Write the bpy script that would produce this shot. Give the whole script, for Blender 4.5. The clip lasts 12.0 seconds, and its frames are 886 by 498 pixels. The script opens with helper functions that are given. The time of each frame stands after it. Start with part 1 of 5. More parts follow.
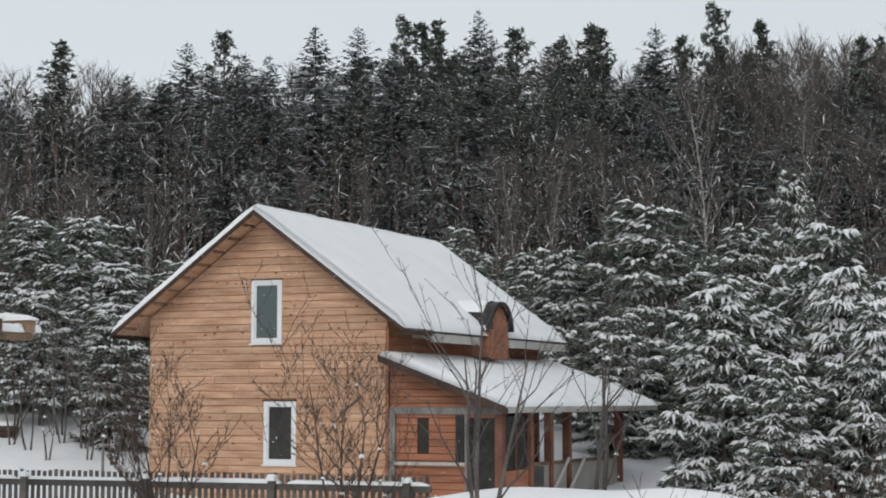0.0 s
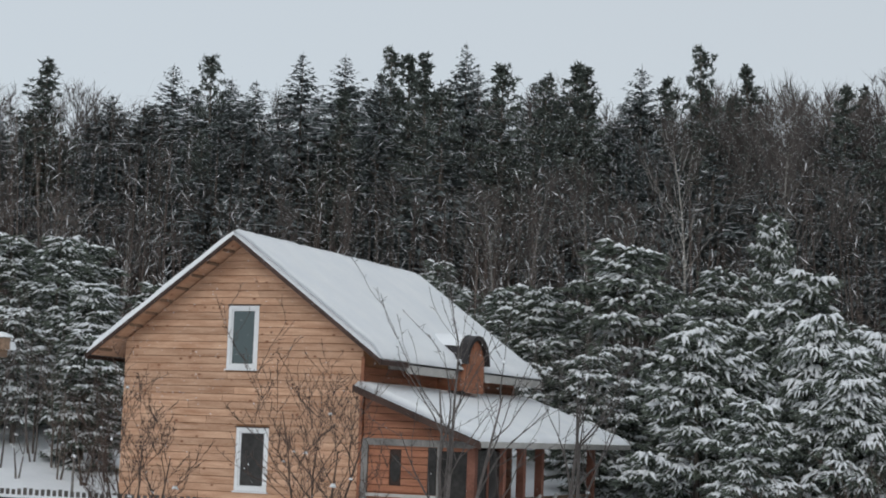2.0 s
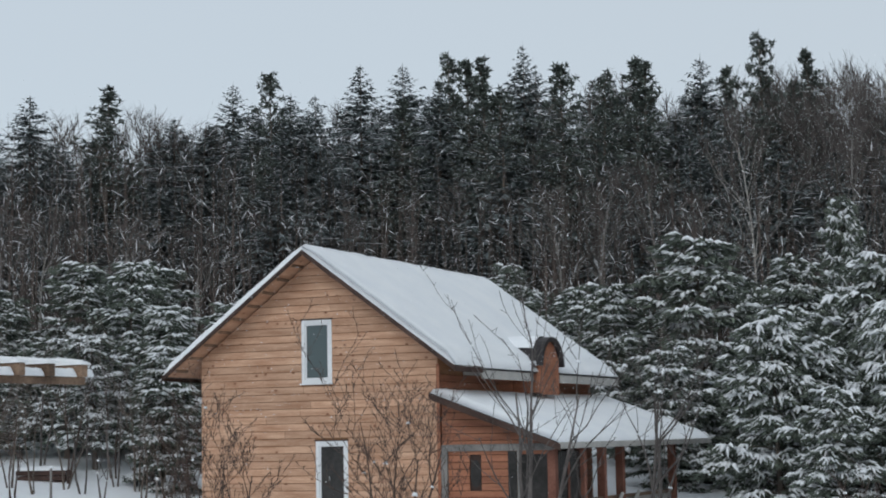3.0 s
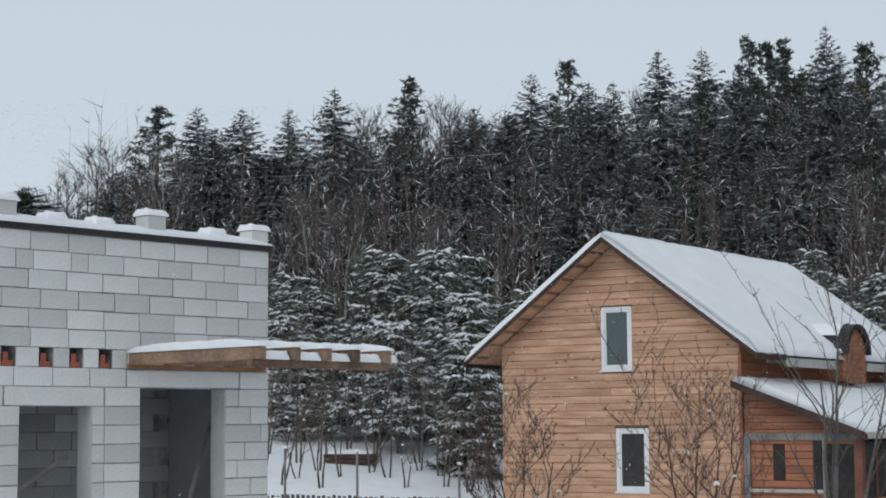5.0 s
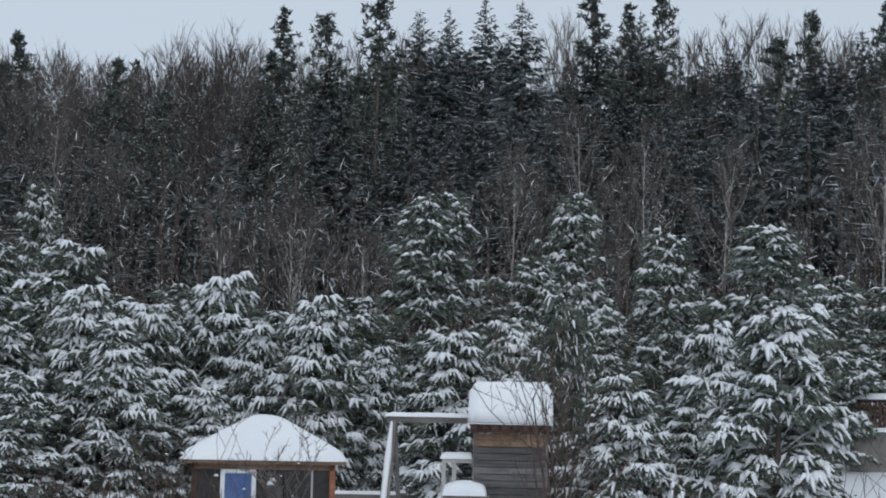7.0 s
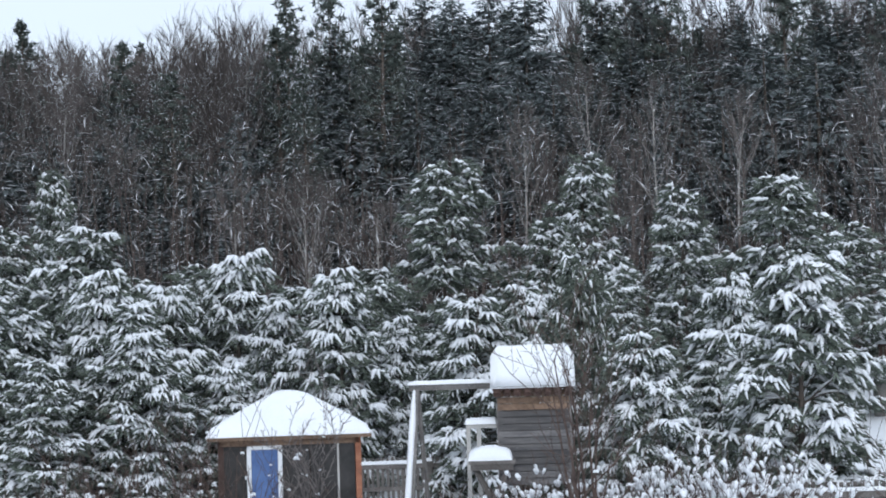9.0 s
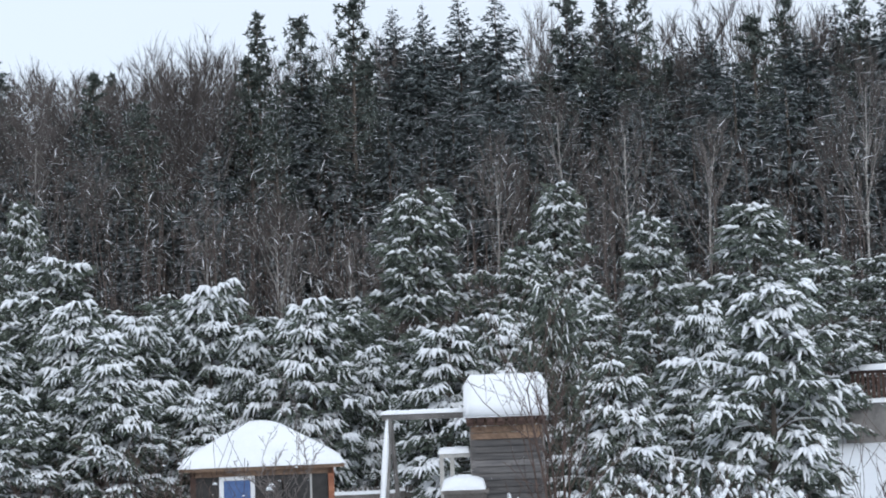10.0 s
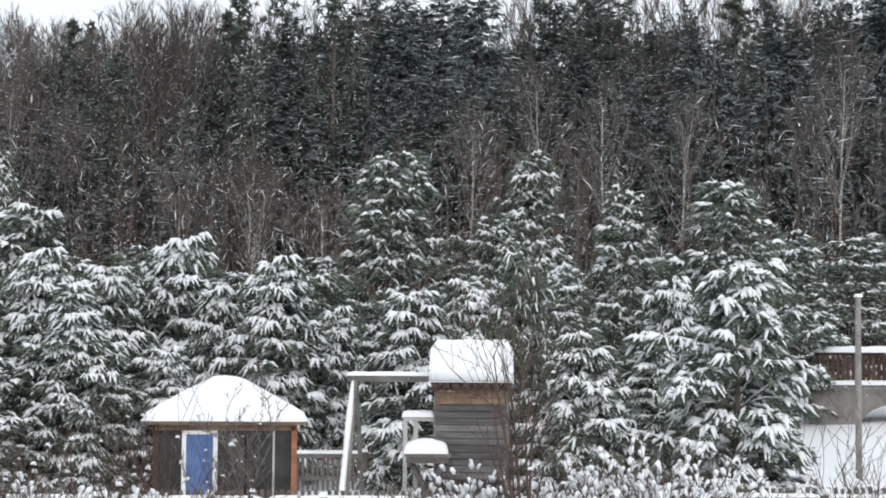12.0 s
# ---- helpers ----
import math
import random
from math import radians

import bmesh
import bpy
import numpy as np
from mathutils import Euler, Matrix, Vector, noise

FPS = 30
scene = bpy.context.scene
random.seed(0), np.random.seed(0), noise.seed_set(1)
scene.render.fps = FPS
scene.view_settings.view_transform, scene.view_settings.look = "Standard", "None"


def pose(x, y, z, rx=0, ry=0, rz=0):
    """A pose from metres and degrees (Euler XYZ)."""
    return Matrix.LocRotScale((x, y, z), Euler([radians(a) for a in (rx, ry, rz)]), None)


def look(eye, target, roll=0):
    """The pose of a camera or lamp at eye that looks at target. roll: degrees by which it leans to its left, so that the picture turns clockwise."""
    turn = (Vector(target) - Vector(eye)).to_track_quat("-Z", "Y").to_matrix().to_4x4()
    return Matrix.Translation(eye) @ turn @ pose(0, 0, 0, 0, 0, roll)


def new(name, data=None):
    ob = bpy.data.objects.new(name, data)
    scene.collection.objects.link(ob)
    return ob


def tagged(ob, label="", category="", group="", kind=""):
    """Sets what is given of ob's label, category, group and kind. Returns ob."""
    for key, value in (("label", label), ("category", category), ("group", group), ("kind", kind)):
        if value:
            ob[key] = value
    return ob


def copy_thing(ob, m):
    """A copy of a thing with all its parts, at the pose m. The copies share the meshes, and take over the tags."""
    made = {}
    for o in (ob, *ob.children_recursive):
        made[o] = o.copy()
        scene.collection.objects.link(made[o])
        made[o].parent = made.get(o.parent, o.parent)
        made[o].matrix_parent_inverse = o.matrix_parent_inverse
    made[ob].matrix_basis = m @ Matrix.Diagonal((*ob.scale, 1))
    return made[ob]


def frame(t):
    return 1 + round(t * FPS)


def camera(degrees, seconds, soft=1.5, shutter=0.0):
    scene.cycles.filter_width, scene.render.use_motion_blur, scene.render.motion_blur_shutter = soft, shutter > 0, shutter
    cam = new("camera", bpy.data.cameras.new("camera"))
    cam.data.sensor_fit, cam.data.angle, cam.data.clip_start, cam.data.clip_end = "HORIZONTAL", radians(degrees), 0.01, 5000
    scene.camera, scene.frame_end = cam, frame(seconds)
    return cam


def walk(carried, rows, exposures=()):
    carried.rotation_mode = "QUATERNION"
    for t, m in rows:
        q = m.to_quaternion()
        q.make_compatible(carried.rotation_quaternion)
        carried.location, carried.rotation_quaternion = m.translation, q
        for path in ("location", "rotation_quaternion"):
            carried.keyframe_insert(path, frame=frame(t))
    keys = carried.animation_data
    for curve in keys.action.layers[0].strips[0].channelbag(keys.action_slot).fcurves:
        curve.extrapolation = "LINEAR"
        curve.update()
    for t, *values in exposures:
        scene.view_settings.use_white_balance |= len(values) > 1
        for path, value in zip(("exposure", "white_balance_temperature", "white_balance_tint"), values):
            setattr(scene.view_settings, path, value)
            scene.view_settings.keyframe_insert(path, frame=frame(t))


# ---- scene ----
# the camera: a hand-held zoomed view that turns where it stands, at a raised standing eye
cam = camera(28.3, 12.0, soft=1.9)
EYE = 2.5
ROWS = [
    (0.0, -0.000, 4.900, 0.000),
    (0.5, 1.412, 5.546, 0.552),
    (1.0, 5.959, 5.930, -0.256),
    (1.5, 7.277, 5.743, 0.425),
    (2.0, -0.646, 5.972, 2.089),
    (2.5, -2.418, 5.816, 1.369),
    (3.0, 1.570, 6.113, -1.053),
    (3.5, 4.881, 5.678, -2.422),
    (3.6, 6.606, 5.360, -2.368),
    (5.3, 11.395, 6.178, -0.381),
    (5.5, 8.708, 6.679, 0.027),
    (6.0, -4.626, 7.062, -0.016),
    (6.2, -10.925, 6.489, 1.524),
    (6.5, -17.692, 5.983, 2.953),
    (7.0, -24.322, 5.690, 1.154),
    (7.2, -25.818, 6.172, 1.338),
    (8.8, -25.196, 4.195, -1.336),
    (9.0, -23.851, 4.620, -1.816),
    (9.5, -23.425, 4.121, -2.644),
    (10.0, -24.789, 5.539, -2.153),
    (10.5, -26.891, 6.356, -0.629),
    (11.0, -26.486, 5.439, 0.071),
    (11.5, -27.021, 4.218, -0.000),
    (12.0, -25.673, 4.359, 0.387),
]
EXPOSURES = [(0.0, 0.18, 6350, 9), (1.5, 0.04, 6250, 9), (3.0, -0.02, 5900, 7), (5.5, 0.0, 5950, 8), (6.0, -0.02, 5850, 8), (6.5, -0.05, 5750, 8), (7.0, 0.0, 5750, 9), (8.8, 0.56, 5650, 10), (9.5, 0.59, 5620, 10), (10.5, 0.42, 5900, 10), (11.0, 0.3, 5950, 10), (11.5, 0.66, 6150, 10), (12.0, 0.74, 6250, 11)]
walk(cam, [(t, pose(0, 0, EYE, 0, 0, yaw) @ pose(0, 0, 0, 90 + pitch, 0, 0) @ pose(0, 0, 0, 0, 0, roll)) for t, yaw, pitch, roll in ROWS], EXPOSURES)

# ---- light: an overcast winter sky ----
world = bpy.data.worlds.new("overcast_sky")
scene.world = world
world.use_nodes = True
wn, wl = world.node_tree.nodes, world.node_tree.links
wn.clear()
sky = wn.new("ShaderNodeTexSky")
sky.sky_type, sky.sun_disc = "NISHITA", False
sky.sun_elevation, sky.sun_rotation = radians(22), radians(150)
sky_bg, cloud_bg = wn.new("ShaderNodeBackground"), wn.new("ShaderNodeBackground")
sky_bg.inputs["Strength"].default_value = 0.015
cloud_bg.inputs["Color"].default_value = (0.665, 0.68, 0.68, 1)
cloud_bg.inputs["Strength"].default_value = 0.84
add_bg, w_out = wn.new("ShaderNodeAddShader"), wn.new("ShaderNodeOutputWorld")
wl.new(sky.outputs[0], sky_bg.inputs["Color"])
wl.new(sky_bg.outputs[0], add_bg.inputs[0])
wl.new(cloud_bg.outputs[0], add_bg.inputs[1])
wl.new(add_bg.outputs[0], w_out.inputs["Surface"])
sun = new("sun", bpy.data.lights.new("sun", "SUN"))
sun.data.energy, sun.data.angle, sun.data.color = 0.85, radians(25), (1.0, 0.96, 0.9)
sun.matrix_world = look((0, 0, 50), (14, 30, 30))


# ---- materials ----
def material(name, rough=0.7, metal=0.0):
    m = bpy.data.materials.new(name)
    m.use_nodes = True
    b = m.node_tree.nodes["Principled BSDF"]
    b.inputs["Roughness"].default_value = rough
    b.inputs["Metallic"].default_value = metal
    b.inputs["Specular IOR Level"].default_value = 0.25
    return m, m.node_tree.nodes, m.node_tree.links, b


def mottled(name, dark, light, scale=4.0, fine=40.0, rough=0.75, bump=0.3, stretch=(1, 1, 1), per_object=0.0, per_island=0.0, spec=0.25, knots=False):
    """Two noises, coarse and fine, between two colours, with bump; optionally each object or loose piece its own shade."""
    m, n, l, b = material(name, rough)
    b.inputs["Specular IOR Level"].default_value = spec
    tc = n.new("ShaderNodeTexCoord")
    mp = n.new("ShaderNodeMapping")
    mp.inputs["Scale"].default_value = stretch
    l.new(tc.outputs["Object"], mp.inputs["Vector"])
    coarse, grain = n.new("ShaderNodeTexNoise"), n.new("ShaderNodeTexNoise")
    coarse.inputs["Scale"].default_value, grain.inputs["Scale"].default_value = scale, fine
    coarse.inputs["Detail"].default_value, grain.inputs["Detail"].default_value = 5, 6
    for q in (coarse, grain):
        l.new(mp.outputs[0], q.inputs["Vector"])
    mix = n.new("ShaderNodeMath")
    mix.operation = "MULTIPLY_ADD"
    mix.inputs[1].default_value = 0.6
    l.new(coarse.outputs["Fac"], mix.inputs[0])
    half = n.new("ShaderNodeMath")
    half.operation = "MULTIPLY"
    half.inputs[1].default_value = 0.4
    l.new(grain.outputs["Fac"], half.inputs[0])
    l.new(half.outputs[0], mix.inputs[2])
    ramp = n.new("ShaderNodeValToRGB")
    ramp.color_ramp.elements[0].position, ramp.color_ramp.elements[1].position = 0.36, 0.64
    ramp.color_ramp.elements[0].color, ramp.color_ramp.elements[1].color = (*dark, 1), (*light, 1)
    l.new(mix.outputs[0], ramp.inputs[0])
    colour = ramp.outputs[0]
    if per_object or per_island:
        hsv = n.new("ShaderNodeHueSaturation")
        span = n.new("ShaderNodeMapRange")
        k = per_object or per_island
        span.inputs["To Min"].default_value, span.inputs["To Max"].default_value = 1 - k, 1 + k
        if per_object:
            l.new(n.new("ShaderNodeObjectInfo").outputs["Random"], span.inputs["Value"])
        else:
            l.new(n.new("ShaderNodeNewGeometry").outputs["Random Per Island"], span.inputs["Value"])
        l.new(span.outputs[0], hsv.inputs["Value"])
        l.new(colour, hsv.inputs["Color"])
        colour = hsv.outputs[0]
    if knots:
        cells, spot, dim = n.new("ShaderNodeTexVoronoi"), n.new("ShaderNodeMapRange"), n.new("ShaderNodeMix")
        squeeze = n.new("ShaderNodeMapping")
        squeeze.inputs["Scale"].default_value = (0.6, 0.6, 1.0)
        l.new(tc.outputs["Object"], squeeze.inputs["Vector"])
        l.new(squeeze.outputs[0], cells.inputs["Vector"])
        cells.inputs["Scale"].default_value = 4.6
        spot.inputs["From Min"].default_value, spot.inputs["From Max"].default_value = 0.07, 0.16
        spot.inputs["To Min"].default_value, spot.inputs["To Max"].default_value = 0.9, 0.0
        l.new(cells.outputs["Distance"], spot.inputs["Value"])
        dim.data_type = "RGBA"
        dim.inputs["B"].default_value = (0.16, 0.06, 0.03, 1)
        l.new(spot.outputs[0], dim.inputs["Factor"])
        l.new(colour, dim.inputs["A"])
        colour = dim.outputs["Result"]
    l.new(colour, b.inputs["Base Color"])
    if bump:
        bp = n.new("ShaderNodeBump")
        bp.inputs["Strength"].default_value, bp.inputs["Distance"].default_value = bump, 0.02
        l.new(mix.outputs[0], bp.inputs["Height"])
        l.new(bp.outputs[0], b.inputs["Normal"])
    return m


M_SNOW = mottled("snow", (0.76, 0.78, 0.81), (0.84, 0.85, 0.86), 1.2, 18, 0.65, 0.35)
M_NEEDLE = mottled("pine_needles", (0.082, 0.098, 0.084), (0.150, 0.172, 0.135), 1.5, 9, 0.7, 0, per_island=0.45)
# paler and bluer than plain needles: the snowfall haze is put into the colour
M_SPRUCE = mottled("hazy_spruce_needles", (0.080, 0.096, 0.100), (0.145, 0.165, 0.162), 1.0, 7, 0.75, 0, per_island=0.4)
M_PINE = mottled("tall_pine_needles", (0.052, 0.064, 0.058), (0.105, 0.122, 0.105), 1.2, 8, 0.72, 0, per_island=0.4)
M_BARK = mottled("conifer_bark", (0.08, 0.066, 0.058), (0.18, 0.15, 0.125), 3, 25, 0.9, 0.6, (1, 1, 0.3))
M_TWIG = mottled("bare_twigs", (0.07, 0.06, 0.056), (0.155, 0.137, 0.128), 2, 20, 0.85, 0, per_object=0.35)
M_BRUSH = mottled("brown_saplings", (0.055, 0.043, 0.038), (0.15, 0.12, 0.105), 0.8, 20, 0.85, 0, per_island=0.4)
M_BIRCH = mottled("pale_bark", (0.16, 0.15, 0.14), (0.46, 0.44, 0.41), 2.5, 20, 0.8, 0.2, (1, 1, 2.5), per_object=0.4)
M_APPLE = mottled("fruit_tree_bark", (0.045, 0.032, 0.028), (0.12, 0.085, 0.07), 6, 40, 0.85, 0.3)
M_SIDING = mottled("larch_siding", (0.365, 0.197, 0.117), (0.605, 0.393, 0.267), 1.1, 14, 0.6, 0.15, (1.0, 1.0, 9.0), per_object=0.13, knots=True)
M_SIDING_RED = mottled("stained_siding", (0.235, 0.092, 0.052), (0.40, 0.18, 0.105), 1.1, 14, 0.6, 0.15, (1.0, 1.0, 9.0), per_object=0.15)
M_TIMBER = mottled("raw_timber", (0.20, 0.10, 0.05), (0.38, 0.20, 0.10), 2, 22, 0.75, 0.2, per_object=0.2)
M_POST = mottled("red_brown_post", (0.15, 0.062, 0.042), (0.27, 0.125, 0.088), 2, 22, 0.75, 0.2, per_object=0.2)
M_JOIST = mottled("rain_darkened_timber", (0.115, 0.075, 0.052), (0.28, 0.19, 0.13), 2, 22, 0.75, 0.2, per_object=0.25)
M_FENCE = mottled("old_fence_wood", (0.075, 0.068, 0.062), (0.165, 0.15, 0.14), 2, 26, 0.85, 0.3, per_object=0.3)
M_TOWER = mottled("grey_brown_planks", (0.075, 0.073, 0.075), (0.165, 0.155, 0.15), 2, 26, 0.85, 0.3, (1, 1, 6), per_object=0.35)
M_GREYWOOD = mottled("weathered_wood", (0.12, 0.115, 0.11), (0.26, 0.245, 0.23), 2, 26, 0.85, 0.3, per_object=0.25)
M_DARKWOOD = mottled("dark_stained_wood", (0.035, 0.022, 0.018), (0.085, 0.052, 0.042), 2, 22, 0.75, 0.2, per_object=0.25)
M_FASCIA = mottled("grey_board", (0.36, 0.35, 0.33), (0.52, 0.50, 0.47), 2, 22, 0.75, 0.15)
M_METAL = mottled("dark_roof_edge", (0.016, 0.014, 0.015), (0.04, 0.035, 0.035), 2, 20, 0.5, 0.1)
M_BLOCK = mottled("aerated_block", (0.50, 0.505, 0.49), (0.65, 0.65, 0.63), 1.3, 30, 0.9, 0.4, per_object=0.14)
M_MORTAR = mottled("mortar", (0.12, 0.12, 0.12), (0.42, 0.42, 0.41), 5, 60, 0.95, 0.5)
# the aerated block again, darker: the shade indoors is put into the colour
M_SHADED_BLOCK = mottled("shaded_inner_block", (0.30, 0.31, 0.31), (0.42, 0.43, 0.43), 1.3, 30, 0.9, 0.4, per_object=0.2)
M_PVC = mottled("white_window_frame", (0.66, 0.67, 0.68), (0.76, 0.77, 0.78), 2, 20, 0.4, 0)
M_BLUE = mottled("blue_door_paint", (0.06, 0.105, 0.24), (0.11, 0.17, 0.34), 3, 20, 0.6, 0.1)
M_BRICK = mottled("red_brick", (0.22, 0.06, 0.04), (0.38, 0.13, 0.08), 6, 40, 0.85, 0.3)


def glass_material():
    m, n, l, b = material("window_glass", 0.06)
    b.inputs["Base Color"].default_value = (0.07, 0.095, 0.10, 1)
    b.inputs["Specular IOR Level"].default_value = 0.6
    ns, bp = n.new("ShaderNodeTexNoise"), n.new("ShaderNodeBump")
    ns.inputs["Scale"].default_value = 3
    bp.inputs["Strength"].default_value = 0.04
    l.new(ns.outputs["Fac"], bp.inputs["Height"])
    l.new(bp.outputs[0], b.inputs["Normal"])
    return m


M_GLASS = glass_material()
# opaque panes: the darkness of the unlit rooms behind is put into their colour
M_SHADEGLASS = mottled("dark_room_pane", (0.022, 0.021, 0.02), (0.05, 0.047, 0.045), 2, 9, 0.25, 0, spec=0.3)


def ground_material():
    """Snow in the yard, with brush and litter showing through under the wood on the hill."""
    m, n, l, b = material("snow_ground", 0.7)
    tc = n.new("ShaderNodeTexCoord")
    sep = n.new("ShaderNodeVectorMath")
    sep.operation = "LENGTH"
    l.new(tc.outputs["Object"], sep.inputs[0])
    big, fine = n.new("ShaderNodeTexNoise"), n.new("ShaderNodeTexNoise")
    big.inputs["Scale"].default_value, fine.inputs["Scale"].default_value = 0.12, 3.0
    fine.inputs["Detail"].default_value = 8
    for q in (big, fine):
        l.new(tc.outputs["Object"], q.inputs["Vector"])
    wob = n.new("ShaderNodeMath")
    wob.operation = "MULTIPLY_ADD"
    wob.inputs[1].default_value = 22.0
    l.new(big.outputs["Fac"], wob.inputs[0])
    l.new(sep.outputs["Value"], wob.inputs[2])
    wood = n.new("ShaderNodeMapRange")
    wood.inputs["From Min"].default_value, wood.inputs["From Max"].default_value = 74, 84
    l.new(wob.outputs[0], wood.inputs["Value"])
    snow, litter = n.new("ShaderNodeValToRGB"), n.new("ShaderNodeValToRGB")
    snow.color_ramp.elements[0].color, snow.color_ramp.elements[1].color = (0.78, 0.80, 0.83, 1), (0.87, 0.88, 0.90, 1)
    litter.color_ramp.elements[0].color, litter.color_ramp.elements[1].color = (0.06, 0.052, 0.048, 1), (0.20, 0.185, 0.175, 1)
    litter.color_ramp.elements[0].position, litter.color_ramp.elements[1].position = 0.45, 0.75
    l.new(fine.outputs["Fac"], snow.inputs[0])
    l.new(fine.outputs["Fac"], litter.inputs[0])
    mx = n.new("ShaderNodeMix")
    mx.data_type = "RGBA"
    l.new(wood.outputs[0], mx.inputs["Factor"])
    l.new(snow.outputs[0], mx.inputs["A"])
    l.new(litter.outputs[0], mx.inputs["B"])
    l.new(mx.outputs["Result"], b.inputs["Base Color"])
    bp = n.new("ShaderNodeBump")
    bp.inputs["Strength"].default_value, bp.inputs["Distance"].default_value = 0.4, 0.1
    l.new(fine.outputs["Fac"], bp.inputs["Height"])
    l.new(bp.outputs[0], b.inputs["Normal"])
    return m


M_GROUND = ground_material()


# ---- mesh helpers ----
class Acc:
    """Gathers vertices and faces of one mesh."""

    def __init__(self):
        self.v, self.f = [], []

    def face(self, *pts):
        k = len(self.v)
        self.v.extend(tuple(p) for p in pts)
        self.f.append(tuple(range(k, k + len(pts))))

    def box(self, lo, hi, m=None):
        k = len(self.v)
        for z in (lo[2], hi[2]):
            for x, y in ((lo[0], lo[1]), (hi[0], lo[1]), (hi[0], hi[1]), (lo[0], hi[1])):
                p = Vector((x, y, z))
                self.v.append(tuple(m @ p if m else p))
        for q in ((3, 2, 1, 0), (4, 5, 6, 7), (0, 1, 5, 4), (1, 2, 6, 5), (2, 3, 7, 6), (3, 0, 4, 7)):
            self.f.append(tuple(k + i for i in q))

    def prism(self, outline, axis, a, b):
        """An outline of (p, q) points swept along an axis (0, 1 or 2) from a to b."""
        k, n = len(self.v), len(outline)
        for w in (a, b):
            for p, q in outline:
                c = [p, q]
                c.insert(axis, w)
                self.v.append(tuple(c))
        self.f.append(tuple(range(k, k + n)))
        self.f.append(tuple(range(k + 2 * n - 1, k + n - 1, -1)))
        for i in range(n):
            j = (i + 1) % n
            self.f.append((k + i, k + n + i, k + n + j, k + j))

    def tube(self, pts, radii, sides=5, squash=1.0):
        """A tapered tube through points, closed at its ends."""
        k0 = len(self.v)
        pts = [Vector(p) for p in pts]
        n = len(pts)
        for i, (p, r) in enumerate(zip(pts, radii)):
            d = (pts[min(i + 1, n - 1)] - pts[max(i - 1, 0)]).normalized()
            side = d.cross(Vector((0, 0, 1)))
            side = side.normalized() if side.length > 1e-3 else Vector((1, 0, 0))
            up = side.cross(d)
            for s in range(sides):
                a = 2 * math.pi * s / sides
                self.v.append(tuple(p + side * (r * math.cos(a)) + up * (r * squash * math.sin(a))))
        for i in range(n - 1):
            for s in range(sides):
                t = (s + 1) % sides
                self.f.append((k0 + i * sides + s, k0 + i * sides + t, k0 + (i + 1) * sides + t, k0 + (i + 1) * sides + s))
        self.f.append(tuple(k0 + s for s in reversed(range(sides))))
        self.f.append(tuple(k0 + (n - 1) * sides + s for s in range(sides)))

    def mesh(self, name, mat, smooth=False):
        me = bpy.data.meshes.new(name)
        me.from_pydata(self.v, [], self.f)
        me.materials.append(mat)
        if smooth:
            me.shade_smooth()
        me.update()
        return me


def part(name, acc, mat, parent, label="", smooth=False):
    ob = new(name, acc.mesh(name, mat, smooth) if isinstance(acc, Acc) else acc)
    ob.parent = parent
    if label:
        ob["label"] = label
    return ob


def mass(name, acc, mat, parent, label="", smooth=False):
    """A part of too many small pieces to count."""
    return tagged(part(name, acc, mat, parent, label, smooth), kind="stuff")


def thing(name, m, label, category, group="", kind=""):
    ob = new(name)
    ob.empty_display_size = 0.3
    ob.matrix_basis = m
    return tagged(ob, label, category, group, kind)


def boxpart(name, lo, hi, mat, parent, label="", m=None):
    a = Acc()
    a.box(lo, hi, m)
    return part(name, a, mat, parent, label)


def snow_pad(lo, hi, z, h, nx=6, ny=3, seed=0, sag=0.0, m=None, dome=0.0):
    """A soft slab of snow over a rectangle: rounded rim, uneven top."""
    rng = random.Random(seed)
    a = Acc()
    xs = [0, 0.02, 0.06] + [0.06 + 0.88 * (i + 1) / nx for i in range(nx)] + [0.98, 1]
    ys = [0, 0.06, 0.2] + [0.2 + 0.6 * (i + 1) / ny for i in range(ny)] + [0.94, 1]
    for i, fx in enumerate(xs):
        for j, fy in enumerate(ys):
            edge = min(1, min(fx, 1 - fx) / 0.06) * min(1, min(fy, 1 - fy) / 0.2)
            rise = h * (0.25 + 0.75 * math.sqrt(edge)) * rng.uniform(0.88, 1.1) * (1 - dome * ((2 * fx - 1) ** 2 + (2 * fy - 1) ** 2) / 2)
            p = Vector((lo[0] + (hi[0] - lo[0]) * fx, lo[1] + (hi[1] - lo[1]) * fy, z + rise))
            a.v.append(tuple(m @ p if m else p))
    cx, cy = len(xs), len(ys)
    for i in range(cx - 1):
        for j in range(cy - 1):
            a.f.append((i * cy + j, (i + 1) * cy + j, (i + 1) * cy + j + 1, i * cy + j + 1))
    rim = [i * cy for i in range(cx)] + [(cx - 1) * cy + j for j in range(1, cy)] + [i * cy + cy - 1 for i in reversed(range(cx - 1))] + [j for j in reversed(range(1, cy - 1))]
    k = len(a.v)
    for r in rim:
        p = Vector(a.v[r])
        if m:
            p = m.inverted() @ p
        p.z = z - sag
        a.v.append(tuple(m @ p if m else p))
    n = len(rim)
    for i in range(n):
        j = (i + 1) % n
        a.f.append((rim[i], k + i, k + j, rim[j]))
    a.f.append(tuple(range(k, k + n)))
    return a


